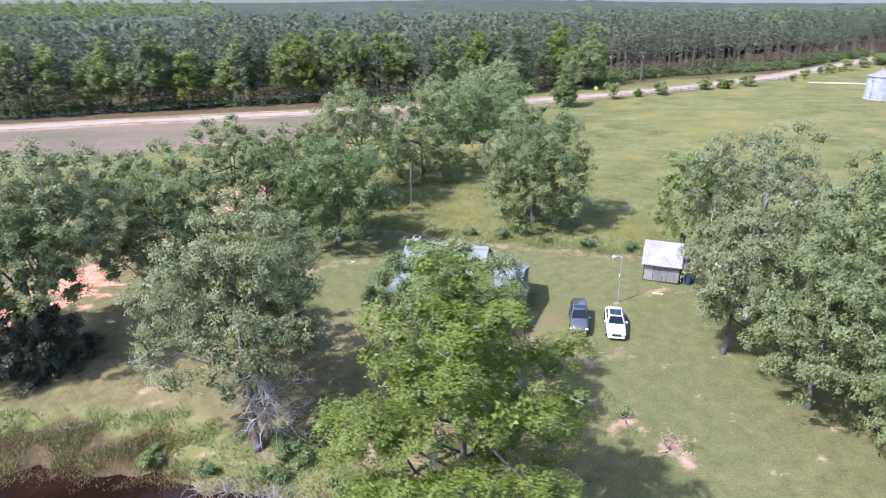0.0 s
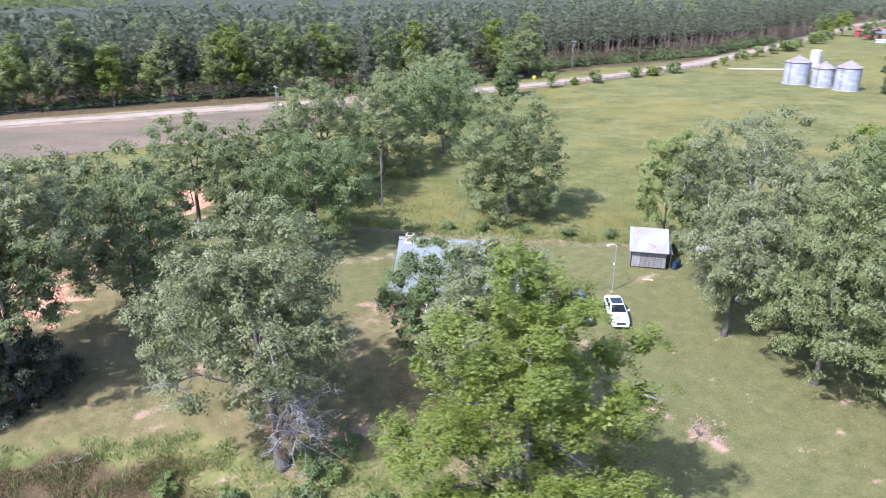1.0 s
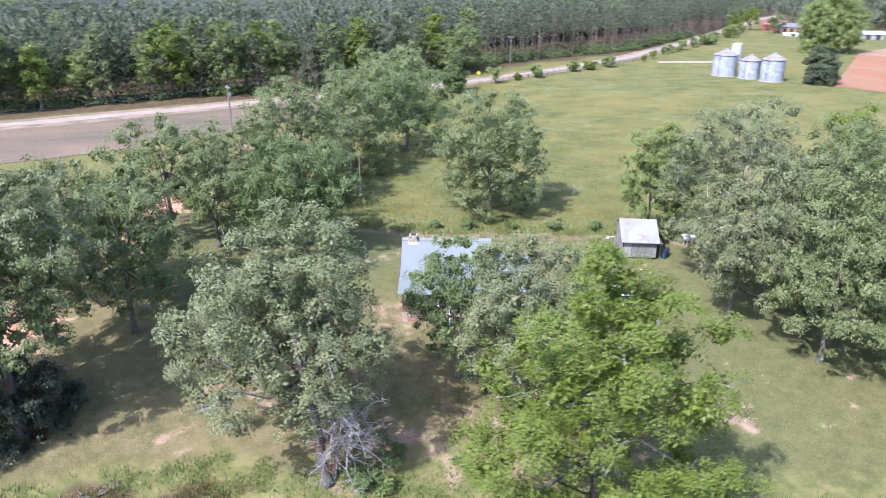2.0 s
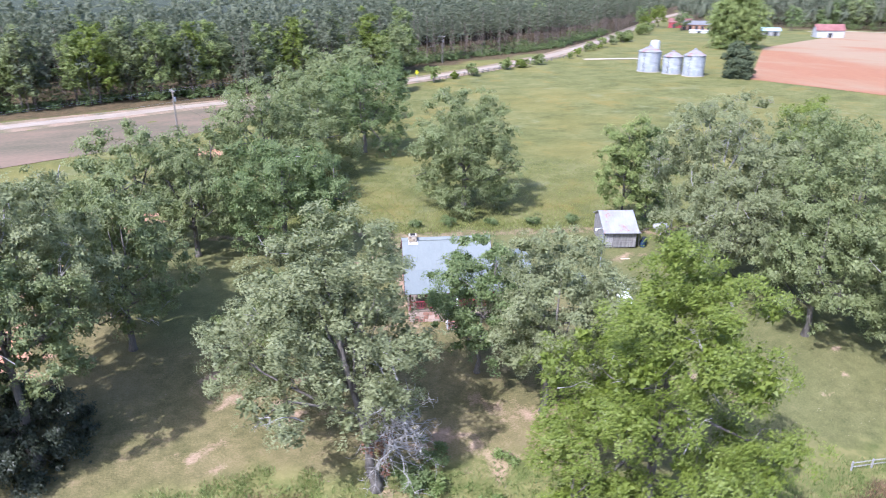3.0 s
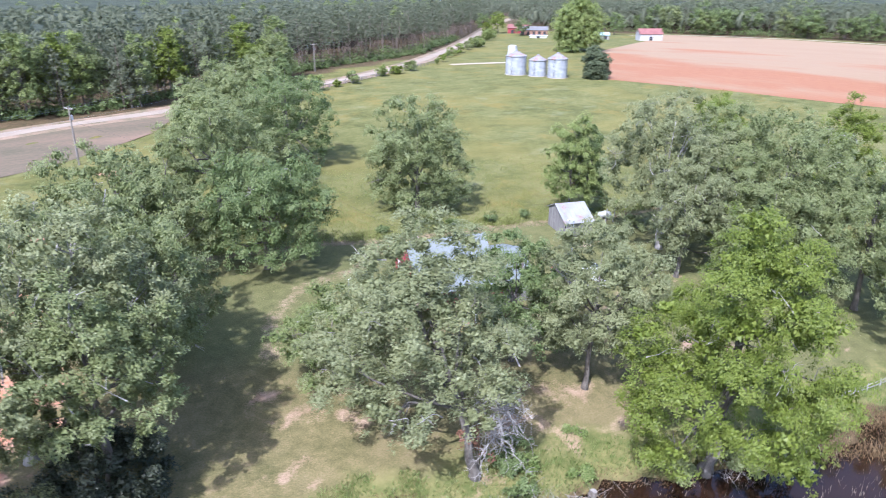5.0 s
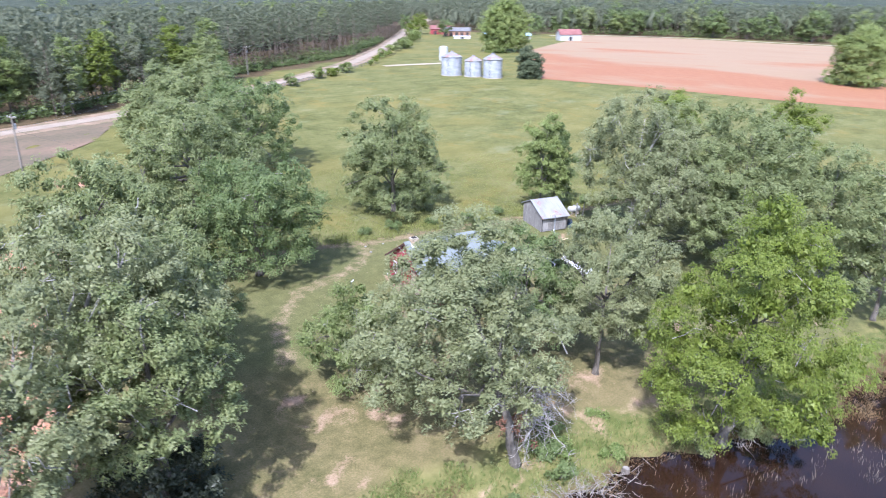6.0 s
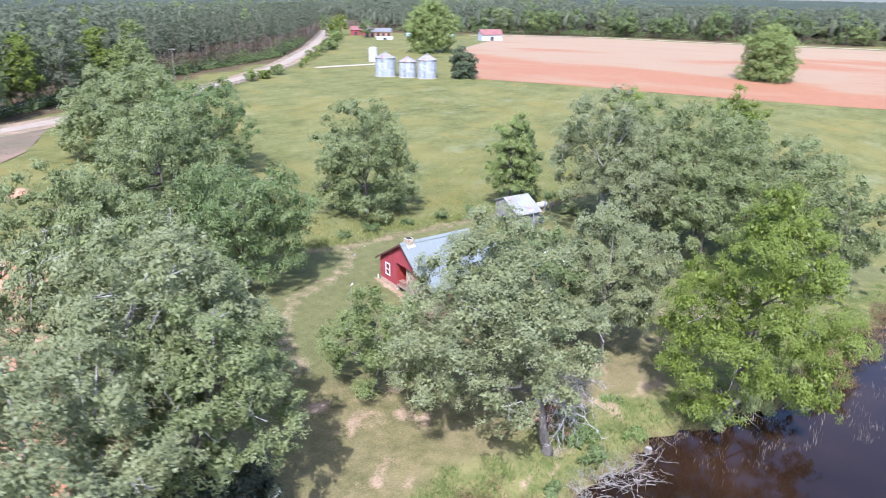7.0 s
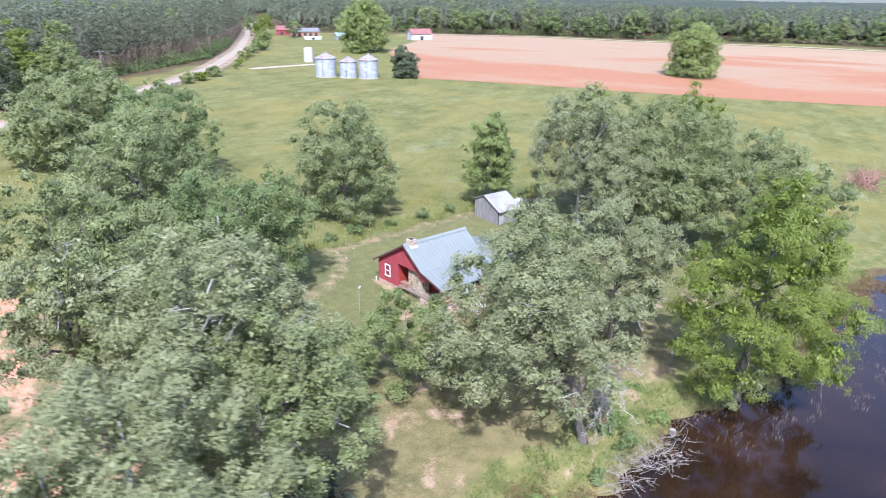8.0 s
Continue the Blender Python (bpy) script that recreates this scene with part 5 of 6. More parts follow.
# ---- cars ----
def car(m, paint, label, suv=False):
    ob = thing("car", m, label, "car")
    L, Wd = (4.75, 0.94) if suv else (4.9, 0.93)
    hood = 1.08 if suv else 0.96
    tail = 1.12 if suv else 1.02
    side = ((-L / 2 + 0.08, 0.30), (-L / 2, 0.55), (-L / 2 + 0.05, tail - 0.15), (-L / 2 + 0.22, tail), (-1.5, tail + 0.02), (0.85, hood + 0.06), (L / 2 - 0.55, hood - 0.12), (L / 2 - 0.12, hood - 0.30), (L / 2, 0.52), (L / 2 - 0.08, 0.26))
    bm = bmesh.new()
    prism(bm, side, -Wd, Wd, "y")
    bmesh.ops.subdivide_edges(bm, edges=[e for e in bm.edges if abs(e.verts[0].co.y - e.verts[1].co.y) > 1], cuts=5)
    for v in bm.verts:
        k = abs(v.co.x) / (L / 2)
        pinch = 1 - 0.10 * max(0, k - 0.62) / 0.38 - (0.07 if v.co.z > 0.9 else 0.0)
        v.co.y *= pinch
        if v.co.z > 0.5:
            v.co.z -= 0.10 * (abs(v.co.y) / Wd) ** 4
        if abs(v.co.x) > L / 2 - 0.3:
            v.co.x -= math.copysign(0.22 * (abs(v.co.y) / Wd) ** 3, v.co.x)
    es = [e for e in bm.edges if e.calc_face_angle(0) > 0.6]
    bmesh.ops.bevel(bm, geom=es, offset=0.05, segments=2, affect="EDGES")
    part("body", bm, paint, ob, smooth=True)
    b0, b1, t0, t1, top = (-L / 2 + 0.12, 0.95, -L / 2 + 0.32, 0.15, 1.70) if suv else (-1.85, 1.05, -1.15, 0.20, 1.44)
    zb = tail - 0.05
    wb, wt = 0.80, 0.62

    def panel(name, quad, mat_, grow=0.0, label_="", parent=ob):
        bm = bmesh.new()
        vs = [bm.verts.new(q) for q in quad]
        f = bm.faces.new(vs)
        bmesh.ops.solidify(bm, geom=[f], thickness=0.02)
        return part(name, bm, mat_, parent, label_)
    bm = bmesh.new()
    lo = [bm.verts.new(p) for p in ((b0, -wb, zb), (b1, -wb, zb - 0.02), (b1, wb, zb - 0.02), (b0, wb, zb))]
    hi = [bm.verts.new(p) for p in ((t0, -wt, top - 0.03), (t1, -wt, top - 0.03), (t1, wt, top - 0.03), (t0, wt, top - 0.03))]
    for i in range(4):
        bm.faces.new((lo[i], lo[(i + 1) % 4], hi[(i + 1) % 4], hi[i]))
    bm.faces.new(hi), bm.faces.new(lo[::-1])
    bmesh.ops.bevel(bm, geom=bm.edges[:], offset=0.05, segments=2, affect="EDGES")
    cabin = part("cabin", bm, paint, ob, smooth=True)

    def on(side_, u0, u1, v0, v1):
        """A quad on the cabin's side: u along, v up."""
        if side_ in ("l", "r"):
            s = -1 if side_ == "r" else 1
            f = lambda u, v: Vector((b0 + (b1 - b0) * u, s * wb, zb)).lerp(Vector((t0 + (t1 - t0) * u, s * wt, top - 0.03)), v) + Vector((0, s * 0.022, 0.01))
        else:
            xb, xt, s = (b1, t1, 1) if side_ == "f" else (b0, t0, -1)
            f = lambda u, v: Vector((xb, wb * (2 * u - 1), zb)).lerp(Vector((xt, wt * (2 * u - 1), top - 0.03)), v) + Vector((s * 0.022, 0, 0.015))
        q = [f(u0, v0), f(u1, v0), f(u1, v1), f(u0, v1)]
        return q if side_ in ("r", "f") else q[::-1]
    panel("windscreen", on("f", 0.06, 0.94, 0.06, 0.94), "car_glass")
    panel("rear_window", on("b", 0.08, 0.92, 0.25 if suv else 0.08, 0.92), "car_glass")
    for s in "lr":
        for u0, u1 in ((0.08, 0.44), (0.48, 0.86)):
            panel("side_window", on(s, u0, u1, 0.12, 0.88), "car_glass")
    bm = bmesh.new()
    x0, x1 = (t0 + (1.05 if suv else 0.15), t1 - (0.25 if suv else 0.12))
    box(bm, x0 if not suv else x1 - 0.55, -wt + 0.1, top - 0.025, x1, wt - 0.1, top - 0.005, 0.004)
    part("sunroof", bm, "car_glass", cabin, "dark glass sunroof")
    for s in (-1, 1):
        for x in (-L / 2 + 0.95, L / 2 - 0.92):
            bm = bmesh.new()
            r = 0.36 if suv else 0.34
            for rr, y0, y1 in ((r, 0.0, 0.22),):
                prism(bm, [(rr * math.cos(q) * (1 if j else 1), rr * math.sin(q)) for j, q in enumerate(2 * math.pi * k / 20 for k in range(20))], y0, y1, "y")
            w = part("wheel", bm, "rubber", ob)
            w.location = (x, s * (Wd - 0.10) - 0.11, r)
            bm = bmesh.new()
            for k in range(5):
                box(bm, -0.035, -0.012, 0.03, 0.035, 0.012, r * 0.62, 0.005, pose(0, 0.11 + s * 0.115, 0, 0, k * 72, 0))
            prism(bm, [(0.07 * math.cos(q), 0.07 * math.sin(q)) for q in (2 * math.pi * k / 10 for k in range(10))], 0.098 + s * 0.115, 0.122 + s * 0.115, "y")
            part("rim", bm, "galvanised", w)
        bm = bmesh.new()
        box(bm, L / 2 - 0.30, s * 0.70 - 0.17, hood - 0.40, L / 2 - 0.10, s * 0.70 + 0.13, hood - 0.26, 0.03)
        part("headlight", bm, "lens", ob)
        bm = bmesh.new()
        box(bm, -L / 2 + 0.02, s * 0.66 - 0.17, tail - 0.26, -L / 2 + 0.16, s * 0.66 + 0.13, tail - 0.12, 0.02)
        part("tail_light", bm, "red_siding", ob)
        bm = bmesh.new()
        box(bm, 0.62, s * 0.98 - 0.10, tail - 0.04, 0.80, s * 0.98 + 0.10, tail + 0.11, 0.03)
        part("mirror", bm, paint, ob)
    bm = bmesh.new()
    box(bm, L / 2 - 0.16, -0.42, 0.52, L / 2 + 0.015, 0.42, 0.68, 0.015)
    part("grille", bm, "dark_metal", ob)
    bm = bmesh.new()
    box(bm, L / 2 - 0.2, -0.72, 0.27, L / 2 + 0.01, 0.72, 0.40, 0.03)
    part("bumper", bm, "dark_metal" if suv else paint, ob)
    return ob


car(pose(16.40, 58.65, gz(16.4, 58.65) + 0.01, 0, 5.2, -99.3), "paint_white", "white sedan with a dark sunroof parked on grass")
car(pose(13.05, 59.25, gz(13.05, 59.25) + 0.01, 0, 5.2, -99.0), "paint_grey", "dark grey estate car parked on grass", True)


# ---- lamp posts, poles and wires ----
def yard_lamp():
    ob = thing("yard_lamp", pose(17.9, 63.6, gz(17.9, 63.6)), "tall slim metal yard lamp with a curved arm", "lamp post")
    bm = bmesh.new()
    tube(bm, [(0, 0, -0.1), (0, 0, 4.7)], [0.055, 0.05], 10)
    part("pole", bm, "galvanised", ob)
    bm = bmesh.new()
    tube(bm, [(0, 0, 4.65), (-0.05, 0, 4.88), (-0.2, 0, 4.98), (-0.45, 0, 5.0), (-0.75, 0, 4.94)], [0.04, 0.04, 0.04, 0.035, 0.03], 8)
    part("arm", bm, "white_paint", ob)
    bm = bmesh.new()
    tube(bm, [(-0.70, 0, 4.97), (-0.80, 0, 4.93), (-0.95, 0, 4.86), (-1.0, 0, 4.82)], [0.05, 0.13, 0.15, 0.08], 10)
    part("lamp_head", bm, "white_paint", ob)
    bm = bmesh.new()
    box(bm, -0.16, -0.08, 2.75, -0.05, 0.08, 3.0, 0.02)
    part("meter_box", bm, "white_paint", ob)


def low_lamp():
    ob = thing("garden_lamp", pose(-9.6, 66.9, gz(-9.6, 66.9)), "slim grey garden lamp on the lawn", "lamp post")
    bm = bmesh.new()
    tube(bm, [(0, 0, -0.1), (0, 0, 2.8)], [0.022, 0.018], 8)
    part("pole", bm, "galvanised", ob)
    bm = bmesh.new()
    tube(bm, [(-0.1, 0, 2.8), (0.12, 0, 2.84), (0.32, 0.1, 2.86)], [0.02, 0.07, 0.06], 8)
    part("lamp_head", bm, "white_paint", ob)


def utility_pole(x, y, top, arm_turn=0.0, arms=1, name="utility_pole", label="brown wooden utility pole with a crossarm"):
    z0 = gz(x, y)
    h, w = top - z0, 1.0 if arms else 0.62
    ob = thing(name, pose(x, y, z0, 0, 0, arm_turn), label, "utility pole", "poles along the road")
    bm = bmesh.new()
    tube(bm, [(0, 0, -0.3), (0, 0, h * 0.5), (0, 0, h)], [0.17 * w, 0.145 * w, 0.11 * w], 10)
    part("pole", bm, "pole_wood", ob)
    for k in range(arms):
        bm = bmesh.new()
        box(bm, -0.06, -1.1, h - 0.55 - k * 0.9, 0.06, 1.1, h - 0.42 - k * 0.9, 0.01)
        arm = part("crossarm", bm, "pole_wood", ob)
        for yy in (-1.0, -0.5, 0.5, 1.0):
            bm = bmesh.new()
            tube(bm, [(0, yy, h - 0.43 - k * 0.9), (0, yy, h - 0.36 - k * 0.9), (0, yy, h - 0.26 - k * 0.9)], [0.035, 0.055, 0.03], 8)
            part("insulator", bm, "lens", arm)
    if arms:
        bm = bmesh.new()
        tube(bm, [(0.28, 0, h - 2.3), (0.28, 0, h - 2.2), (0.28, 0, h - 1.5), (0.28, 0, h - 1.42)], [0.1, 0.17, 0.17, 0.1], 10)
        part("transformer", bm, "galvanised", ob)
    return ob


def wire(a, b, sag, r=0.010, material="galvanised"):
    bm = bmesh.new()
    a, b = Vector(a), Vector(b)
    tube(bm, [a.lerp(b, t) - Vector((0, 0, sag * 4 * t * (1 - t))) for t in (i / 16 for i in range(17))], [r] * 17, 4)
    tagged(part("power_line", bm, material), "thin sagging power line between poles", "wire", "power lines")


yard_lamp()
low_lamp()
POLES = ((-150.0, 88.0, 11.5, 15), (-21.9, 134.5, 12.0, 20), (62.6, 221.0, 13.8, 33), (182.0, 318.0, 15.5, 42))
for px, py, pt, pa in POLES:
    utility_pole(px, py, pt, pa)
for (ax, ay, at, aa), (bx, by, bt, ba) in zip(POLES, POLES[1:]):
    for o in (-1.0, 1.0):
        ca, cb = radians(aa + 90), radians(ba + 90)
        wire((ax + o * math.cos(ca), ay + o * math.sin(ca), at - 0.25), (bx + o * math.cos(cb), by + o * math.sin(cb), bt - 0.25), 1.6)
    wire((ax, ay, at - 2.2), (bx, by, bt - 2.2), 1.9)
utility_pole(-4.4, 91.0, 7.9, 0, 0, label="short wooden pole carrying the house wire")
wire((-4.4, 91.0, 7.7), (-2.4, 66.2, 6.0), 0.4, 0.008, "dark_metal")
wire((-4.4, 91.0, 7.7), (-21.9, 134.5, 9.6), 0.8, 0.01, "dark_metal")


# ---- grain bins ----
def grain_bin(x, y, r, h, cone, label, name="grain_bin", dome=False):
    z0 = gz(x, y)
    ob = thing(name, pose(x, y, z0 - 0.05), label, "grain bin", "grain bins")
    n = 40
    bm = bmesh.new()
    zs = np.linspace(0.15, h, max(10, int(h / 0.22)))
    rings = []
    for i, z in enumerate(zs):
        rr = r + (0.014 if i % 2 else -0.006)
        rings.append([bm.verts.new((rr * math.cos(a), rr * math.sin(a), z)) for a in (2 * math.pi * j / n for j in range(n))])
    for p, q in zip(rings, rings[1:]):
        for j in range(n):
            bm.faces.new((p[j], p[(j + 1) % n], q[(j + 1) % n], q[j]))
    bm.faces.new(rings[0][::-1]), bm.faces.new(rings[-1])
    part("wall", bm, "feed_white" if dome else "bin_wall", ob)
    if dome:
        bm = bmesh.new()
        tube(bm, [(0, 0, h - 0.02), (0, 0, h + cone * 0.5), (0, 0, h + cone * 0.85), (0, 0, h + cone)], [r + 0.03, r * 0.85, r * 0.5, r * 0.12], 28)
        part("dome", bm, "feed_white", ob, smooth=True)
    else:
        bm = bmesh.new()
        tube(bm, [(0, 0, h - 0.12), (0, 0, h - 0.02), (0, 0, h + cone * 0.93), (0, 0, h + cone)], [r + 0.12, r + 0.12, 0.45, 0.38], n)
        roof = part("roof", bm, "bin_roof", ob, "ribbed conical roof with rust")
        bm = bmesh.new()
        d = Vector((r + 0.1 - 0.45, 0, -cone * 0.93)).normalized()
        tube(bm, [(0.47, 0, h + cone * 0.93 + 0.02), (r + 0.1, 0, h + 0.03)], [0.045, 0.045], 4)
        me = bpy.data.meshes.new("rib")
        bm.to_mesh(me)
        bm.free()
        for j in range(24):
            linked("rib", me, "bin_roof", roof).rotation_euler.z = 2 * math.pi * j / 24
        bm = bmesh.new()
        tube(bm, [(0, 0, h + cone), (0, 0, h + cone + 0.22), (0, 0, h + cone + 0.3)], [0.42, 0.42, 0.1], 16)
        part("cap", bm, "galvanised", roof)
        bm = bmesh.new()
        tube(bm, [(0, 0, h - 0.2), (0, 0, h - 0.12)], [r + 0.15, r + 0.15], n)
        part("eave_ring", bm, "dark_metal", ob)
        bm = bmesh.new()
        box(bm, -0.35, -r - 0.08, 0.5, 0.35, -r + 0.05, 1.9, 0.02)
        door = part("door", bm, "galvanised", ob)
        door.rotation_euler.z = radians(-38)
        bm = bmesh.new()
        for s in (-0.22, 0.22):
            tube(bm, [(s, -r - 0.12, 0.4), (s, -r - 0.12, h - 0.1)], [0.025, 0.025], 5)
        for q in range(int(h / 0.35)):
            tube(bm, [(-0.22, -r - 0.12, 0.5 + q * 0.35), (0.22, -r - 0.12, 0.5 + q * 0.35)], [0.018, 0.018], 4)
        part("ladder", bm, "dark_metal", ob).rotation_euler.z = radians(-65)
    bm = bmesh.new()
    tube(bm, [(0, 0, -0.5), (0, 0, 0.16)], [r + 0.2, r + 0.2], n)
    part("slab", bm, "mortar", ob)


grain_bin(113.6, 180.6, 3.3, 5.9, 1.5, "galvanised grain bin with a rusty conical roof")
grain_bin(116.8, 173.9, 2.75, 5.0, 1.4, "smaller weathered galvanised grain bin")
grain_bin(119.4, 167.8, 3.0, 5.8, 1.6, "galvanised grain bin with a clean ribbed roof")
grain_bin(143.0, 215.5, 1.7, 4.9, 0.6, "tall narrow white feed bin on a slab", "feed_bin", True)


# ---- far farmyard ----
def gable_building(name, x, y, turn, length, width, wall_h, rise, wall, roof, label, doors=1, category="building"):
    z0 = gz(x, y)
    ob = thing(name, pose(x, y, z0 - 0.2, 0, 0, turn), label, category)
    bm = bmesh.new()
    w, l = width / 2, length / 2
    prism(bm, ((-w, 0), (w, 0), (w, wall_h), (0, wall_h + rise), (-w, wall_h)), -l, l, "x")
    part("wall", bm, wall, ob)
    for s in (-1, 1):
        bm = bmesh.new()
        e = 0.4
        k = rise / w
        prism(bm, ((s * (w + e), wall_h - e * k + 0.06), (0, wall_h + rise + 0.06), (0, wall_h + rise + 0.2), (s * (w + e), wall_h - e * k + 0.2)), -l - 0.4, l + 0.4, "x")
        part("roof", bm, roof, ob)
    for i in range(doors):
        bm = bmesh.new()
        q = -l + length * (i + 0.5) / doors
        box(bm, q - 0.9, -w - 0.05, 0.2, q + 0.9, -w + 0.02, min(2.3, wall_h - 0.2), 0.02)
        part("door" if i % 2 == 0 else "window", bm, "dark_metal", ob)
    return ob


gable_building("barn", 272.5, 253.0, -33, 12.0, 7.0, 3.6, 2.4, "pale_wall", "rust_red", "white barn with a faded red metal roof", 1, "barn")
gable_building("farm_shed", 256.0, 272.0, -33, 8.0, 5.0, 2.6, 1.2, "pale_wood", "blue_roof", "low shed with a pale blue metal roof", 2)
gable_building("farm_shed", 246.0, 287.0, -33, 7.0, 5.0, 2.6, 1.2, "pale_wood", "blue_roof", "low shed with a pale blue metal roof", 2)
gable_building("farmhouse", 258.0, 326.0, -42, 16.0, 8.0, 3.0, 1.8, "brick", "shingle", "low brick farmhouse with a grey roof", 5, "house")
gable_building("red_barn", 262.0, 345.0, -42, 12.0, 8.0, 3.4, 2.0, "red_siding", "rust_red", "red farm building near the road", 2, "barn")
gable_building("flat_trailer", 238.0, 301.0, -40, 9.0, 2.4, 1.4, 0.25, "white_paint", "white_paint", "long white trailer parked in the farmyard", 1, "trailer")


# ---- road sign, roadside fence ----
def road_sign():
    x, y = 40.6, 184.6
    ob = thing("road_sign", pose(x, y, gz(x, y), 0, 0, 10), "yellow diamond warning sign on a post", "road sign")
    bm = bmesh.new()
    tube(bm, [(0, 0, -0.2), (0, 0, 2.9)], [0.04, 0.04], 6)
    part("post", bm, "galvanised", ob)
    bm = bmesh.new()
    box(bm, -0.45, -0.06, -0.45, 0.45, -0.03, 0.45, 0.01, pose(0, 0, 2.6, 0, 45, 0))
    part("plate", bm, "yellow", ob)


road_sign()


def roadside_fence():
    pts = line(((45, 183.5), (57, 190.5), (84, 205), (112, 221.5)), 28)
    ob = thing("rail_fence", pose(*pts[0], gz(*pts[0])), "low weathered rail fence along the road", "fence")
    z0 = gz(*pts[0])
    o = np.array([*pts[0], z0])
    w3 = [np.array([*p, gz(*p)]) - o for p in pts]
    for p in w3:
        bm = bmesh.new()
        box(bm, p[0] - 0.07, p[1] - 0.07, p[2] - 0.2, p[0] + 0.07, p[1] + 0.07, p[2] + 1.2, 0.01)
        part("post", bm, "grey_wood", ob)
    for p, q in zip(w3, w3[1:]):
        for h in (0.5, 1.0):
            bm = bmesh.new()
            tube(bm, [p + [0, 0, h], q + [0, 0, h]], [0.05, 0.05], 5)
            part("rail", bm, "grey_wood", ob)


roadside_fence()


def pond_fence(pts, label):
    z0 = gz(*pts[0])
    ob = thing("plank_fence", pose(*pts[0], z0), label, "fence")
    o = np.array([*pts[0], z0])
    w3 = [np.array([*p, gz(*p)]) - o for p in pts]
    for p in w3:
        bm = bmesh.new()
        box(bm, p[0] - 0.05, p[1] - 0.05, p[2] - 0.2, p[0] + 0.05, p[1] + 0.05, p[2] + 0.75, 0.008)
        part("post", bm, "pale_wood", ob)
    for p, q in zip(w3, w3[1:]):
        for h in (0.3, 0.62):
            bm = bmesh.new()
            tube(bm, [p + [0, 0, h], q + [0, 0, h]], [0.032, 0.028], 5)
            part("rail", bm, "pale_wood", ob)


pond_fence([(17.6, 32.3), (19.2, 32.0), (20.8, 31.7), (22.6, 31.4), (24.4, 31.2)], "short weathered rail fence near the pond")


# ---- undergrowth and loose things ----
def scatter(name, label, category, spots, n_each, height, width, material, spread, seed, lean=0.4):
    """Tufts of upright blades at many places, as one body."""
    rng = np.random.default_rng(seed)
    spots = np.asarray(spots, float)
    k = np.repeat(np.arange(len(spots)), n_each)
    xy = spots[k] + rng.normal(size=(len(k), 2)) * spread
    base = np.stack([xy[:, 0], xy[:, 1], np.maximum(ground(xy[:, 0], xy[:, 1]), WATER - 0.02) - 0.03], 1)
    way = units(np.concatenate([rng.normal(size=(len(k), 2)) * lean, np.ones((len(k), 1))], 1))
    nor = units(np.concatenate([rng.normal(size=(len(k), 2)), np.full((len(k), 1), 0.4)], 1))
    size = height * rng.uniform(0.5, 1.3, len(k))
    v, f = blades(base, way, nor, size, width * rng.uniform(0.6, 1.4, len(k)))
    return tagged(linked(name, mesh_of(name, v, f), material), label, category, kind="stuff")


rng6 = np.random.default_rng(77)


def along_shore(x0, x1, n, d0, d1):
    x = rng6.uniform(x0, x1, n)
    return np.stack([x, shore(x) + rng6.uniform(d0, d1, n)], 1)


def field_spots(n, x0, x1, d0, d1):
    fx, fy = zip(*FENCE_LINE)
    x = rng6.uniform(x0, x1, n)
    return np.stack([x, np.interp(x, fx, fy) + d0 + (d1 - d0) * rng6.random(n) ** 1.9], 1)


def patchy(p):
    """Keeps the spots of some uneven patches."""
    w = np.sin(p[:, 0] * 1.1 + np.sin(p[:, 1] * 0.9)) + np.sin(p[:, 1] * 1.7 - p[:, 0] * 0.5) + rng6.normal(size=len(p)) * 0.6
    return p[w > -0.35]


scatter("bank_grass", "long grass on the pond bank", "grass", along_shore(-17, 40, 1700, 0.1, 4.0), 6, 0.32, 0.05, "weed", 0.25, 1)
scatter("dead_reeds", "matted brown dead reeds on the bank", "reeds", patchy(along_shore(-46, -18, 3000, -1.3, 3.8)), 10, 0.42, 0.035, "dead_mat", 0.3, 2, 1.3)
scatter("bank_grass", "green weeds among the dead reeds", "grass", patchy(along_shore(-46, -17, 1900, -0.2, 5.5)), 7, 0.40, 0.05, "weed", 0.25, 11)
scatter("dead_reeds", "dry reed stalks standing in the shallows", "reeds", patchy(along_shore(-8, 38, 420, -7.5, 0.2)), 5, 0.6, 0.016, "pale_reed", 0.22, 3, 0.18)
scatter("dead_reeds", "brown dead stems along the water's edge", "reeds", along_shore(-20, 38, 700, -0.8, 0.8), 8, 0.4, 0.035, "dead_mat", 0.25, 13, 1.0)
scatter("field_grass", "tall uncut grass of the field", "grass", field_spots(7000, -18, 60, 0, 32), 5, 0.26, 0.06, "meadow", 0.6, 4)
scatter("fence_row_grass", "rough grass and weeds along the fence row", "grass", patchy(field_spots(1500, -18, 45, -0.6, 2.5)), 7, 0.42, 0.06, "meadow", 0.4, 5)
scatter("fence_row_grass", "dry reddish grass along the fence row", "grass", patchy(field_spots(800, -14, 40, -2.2, -0.2)), 6, 0.22, 0.04, "dry", 0.4, 6)


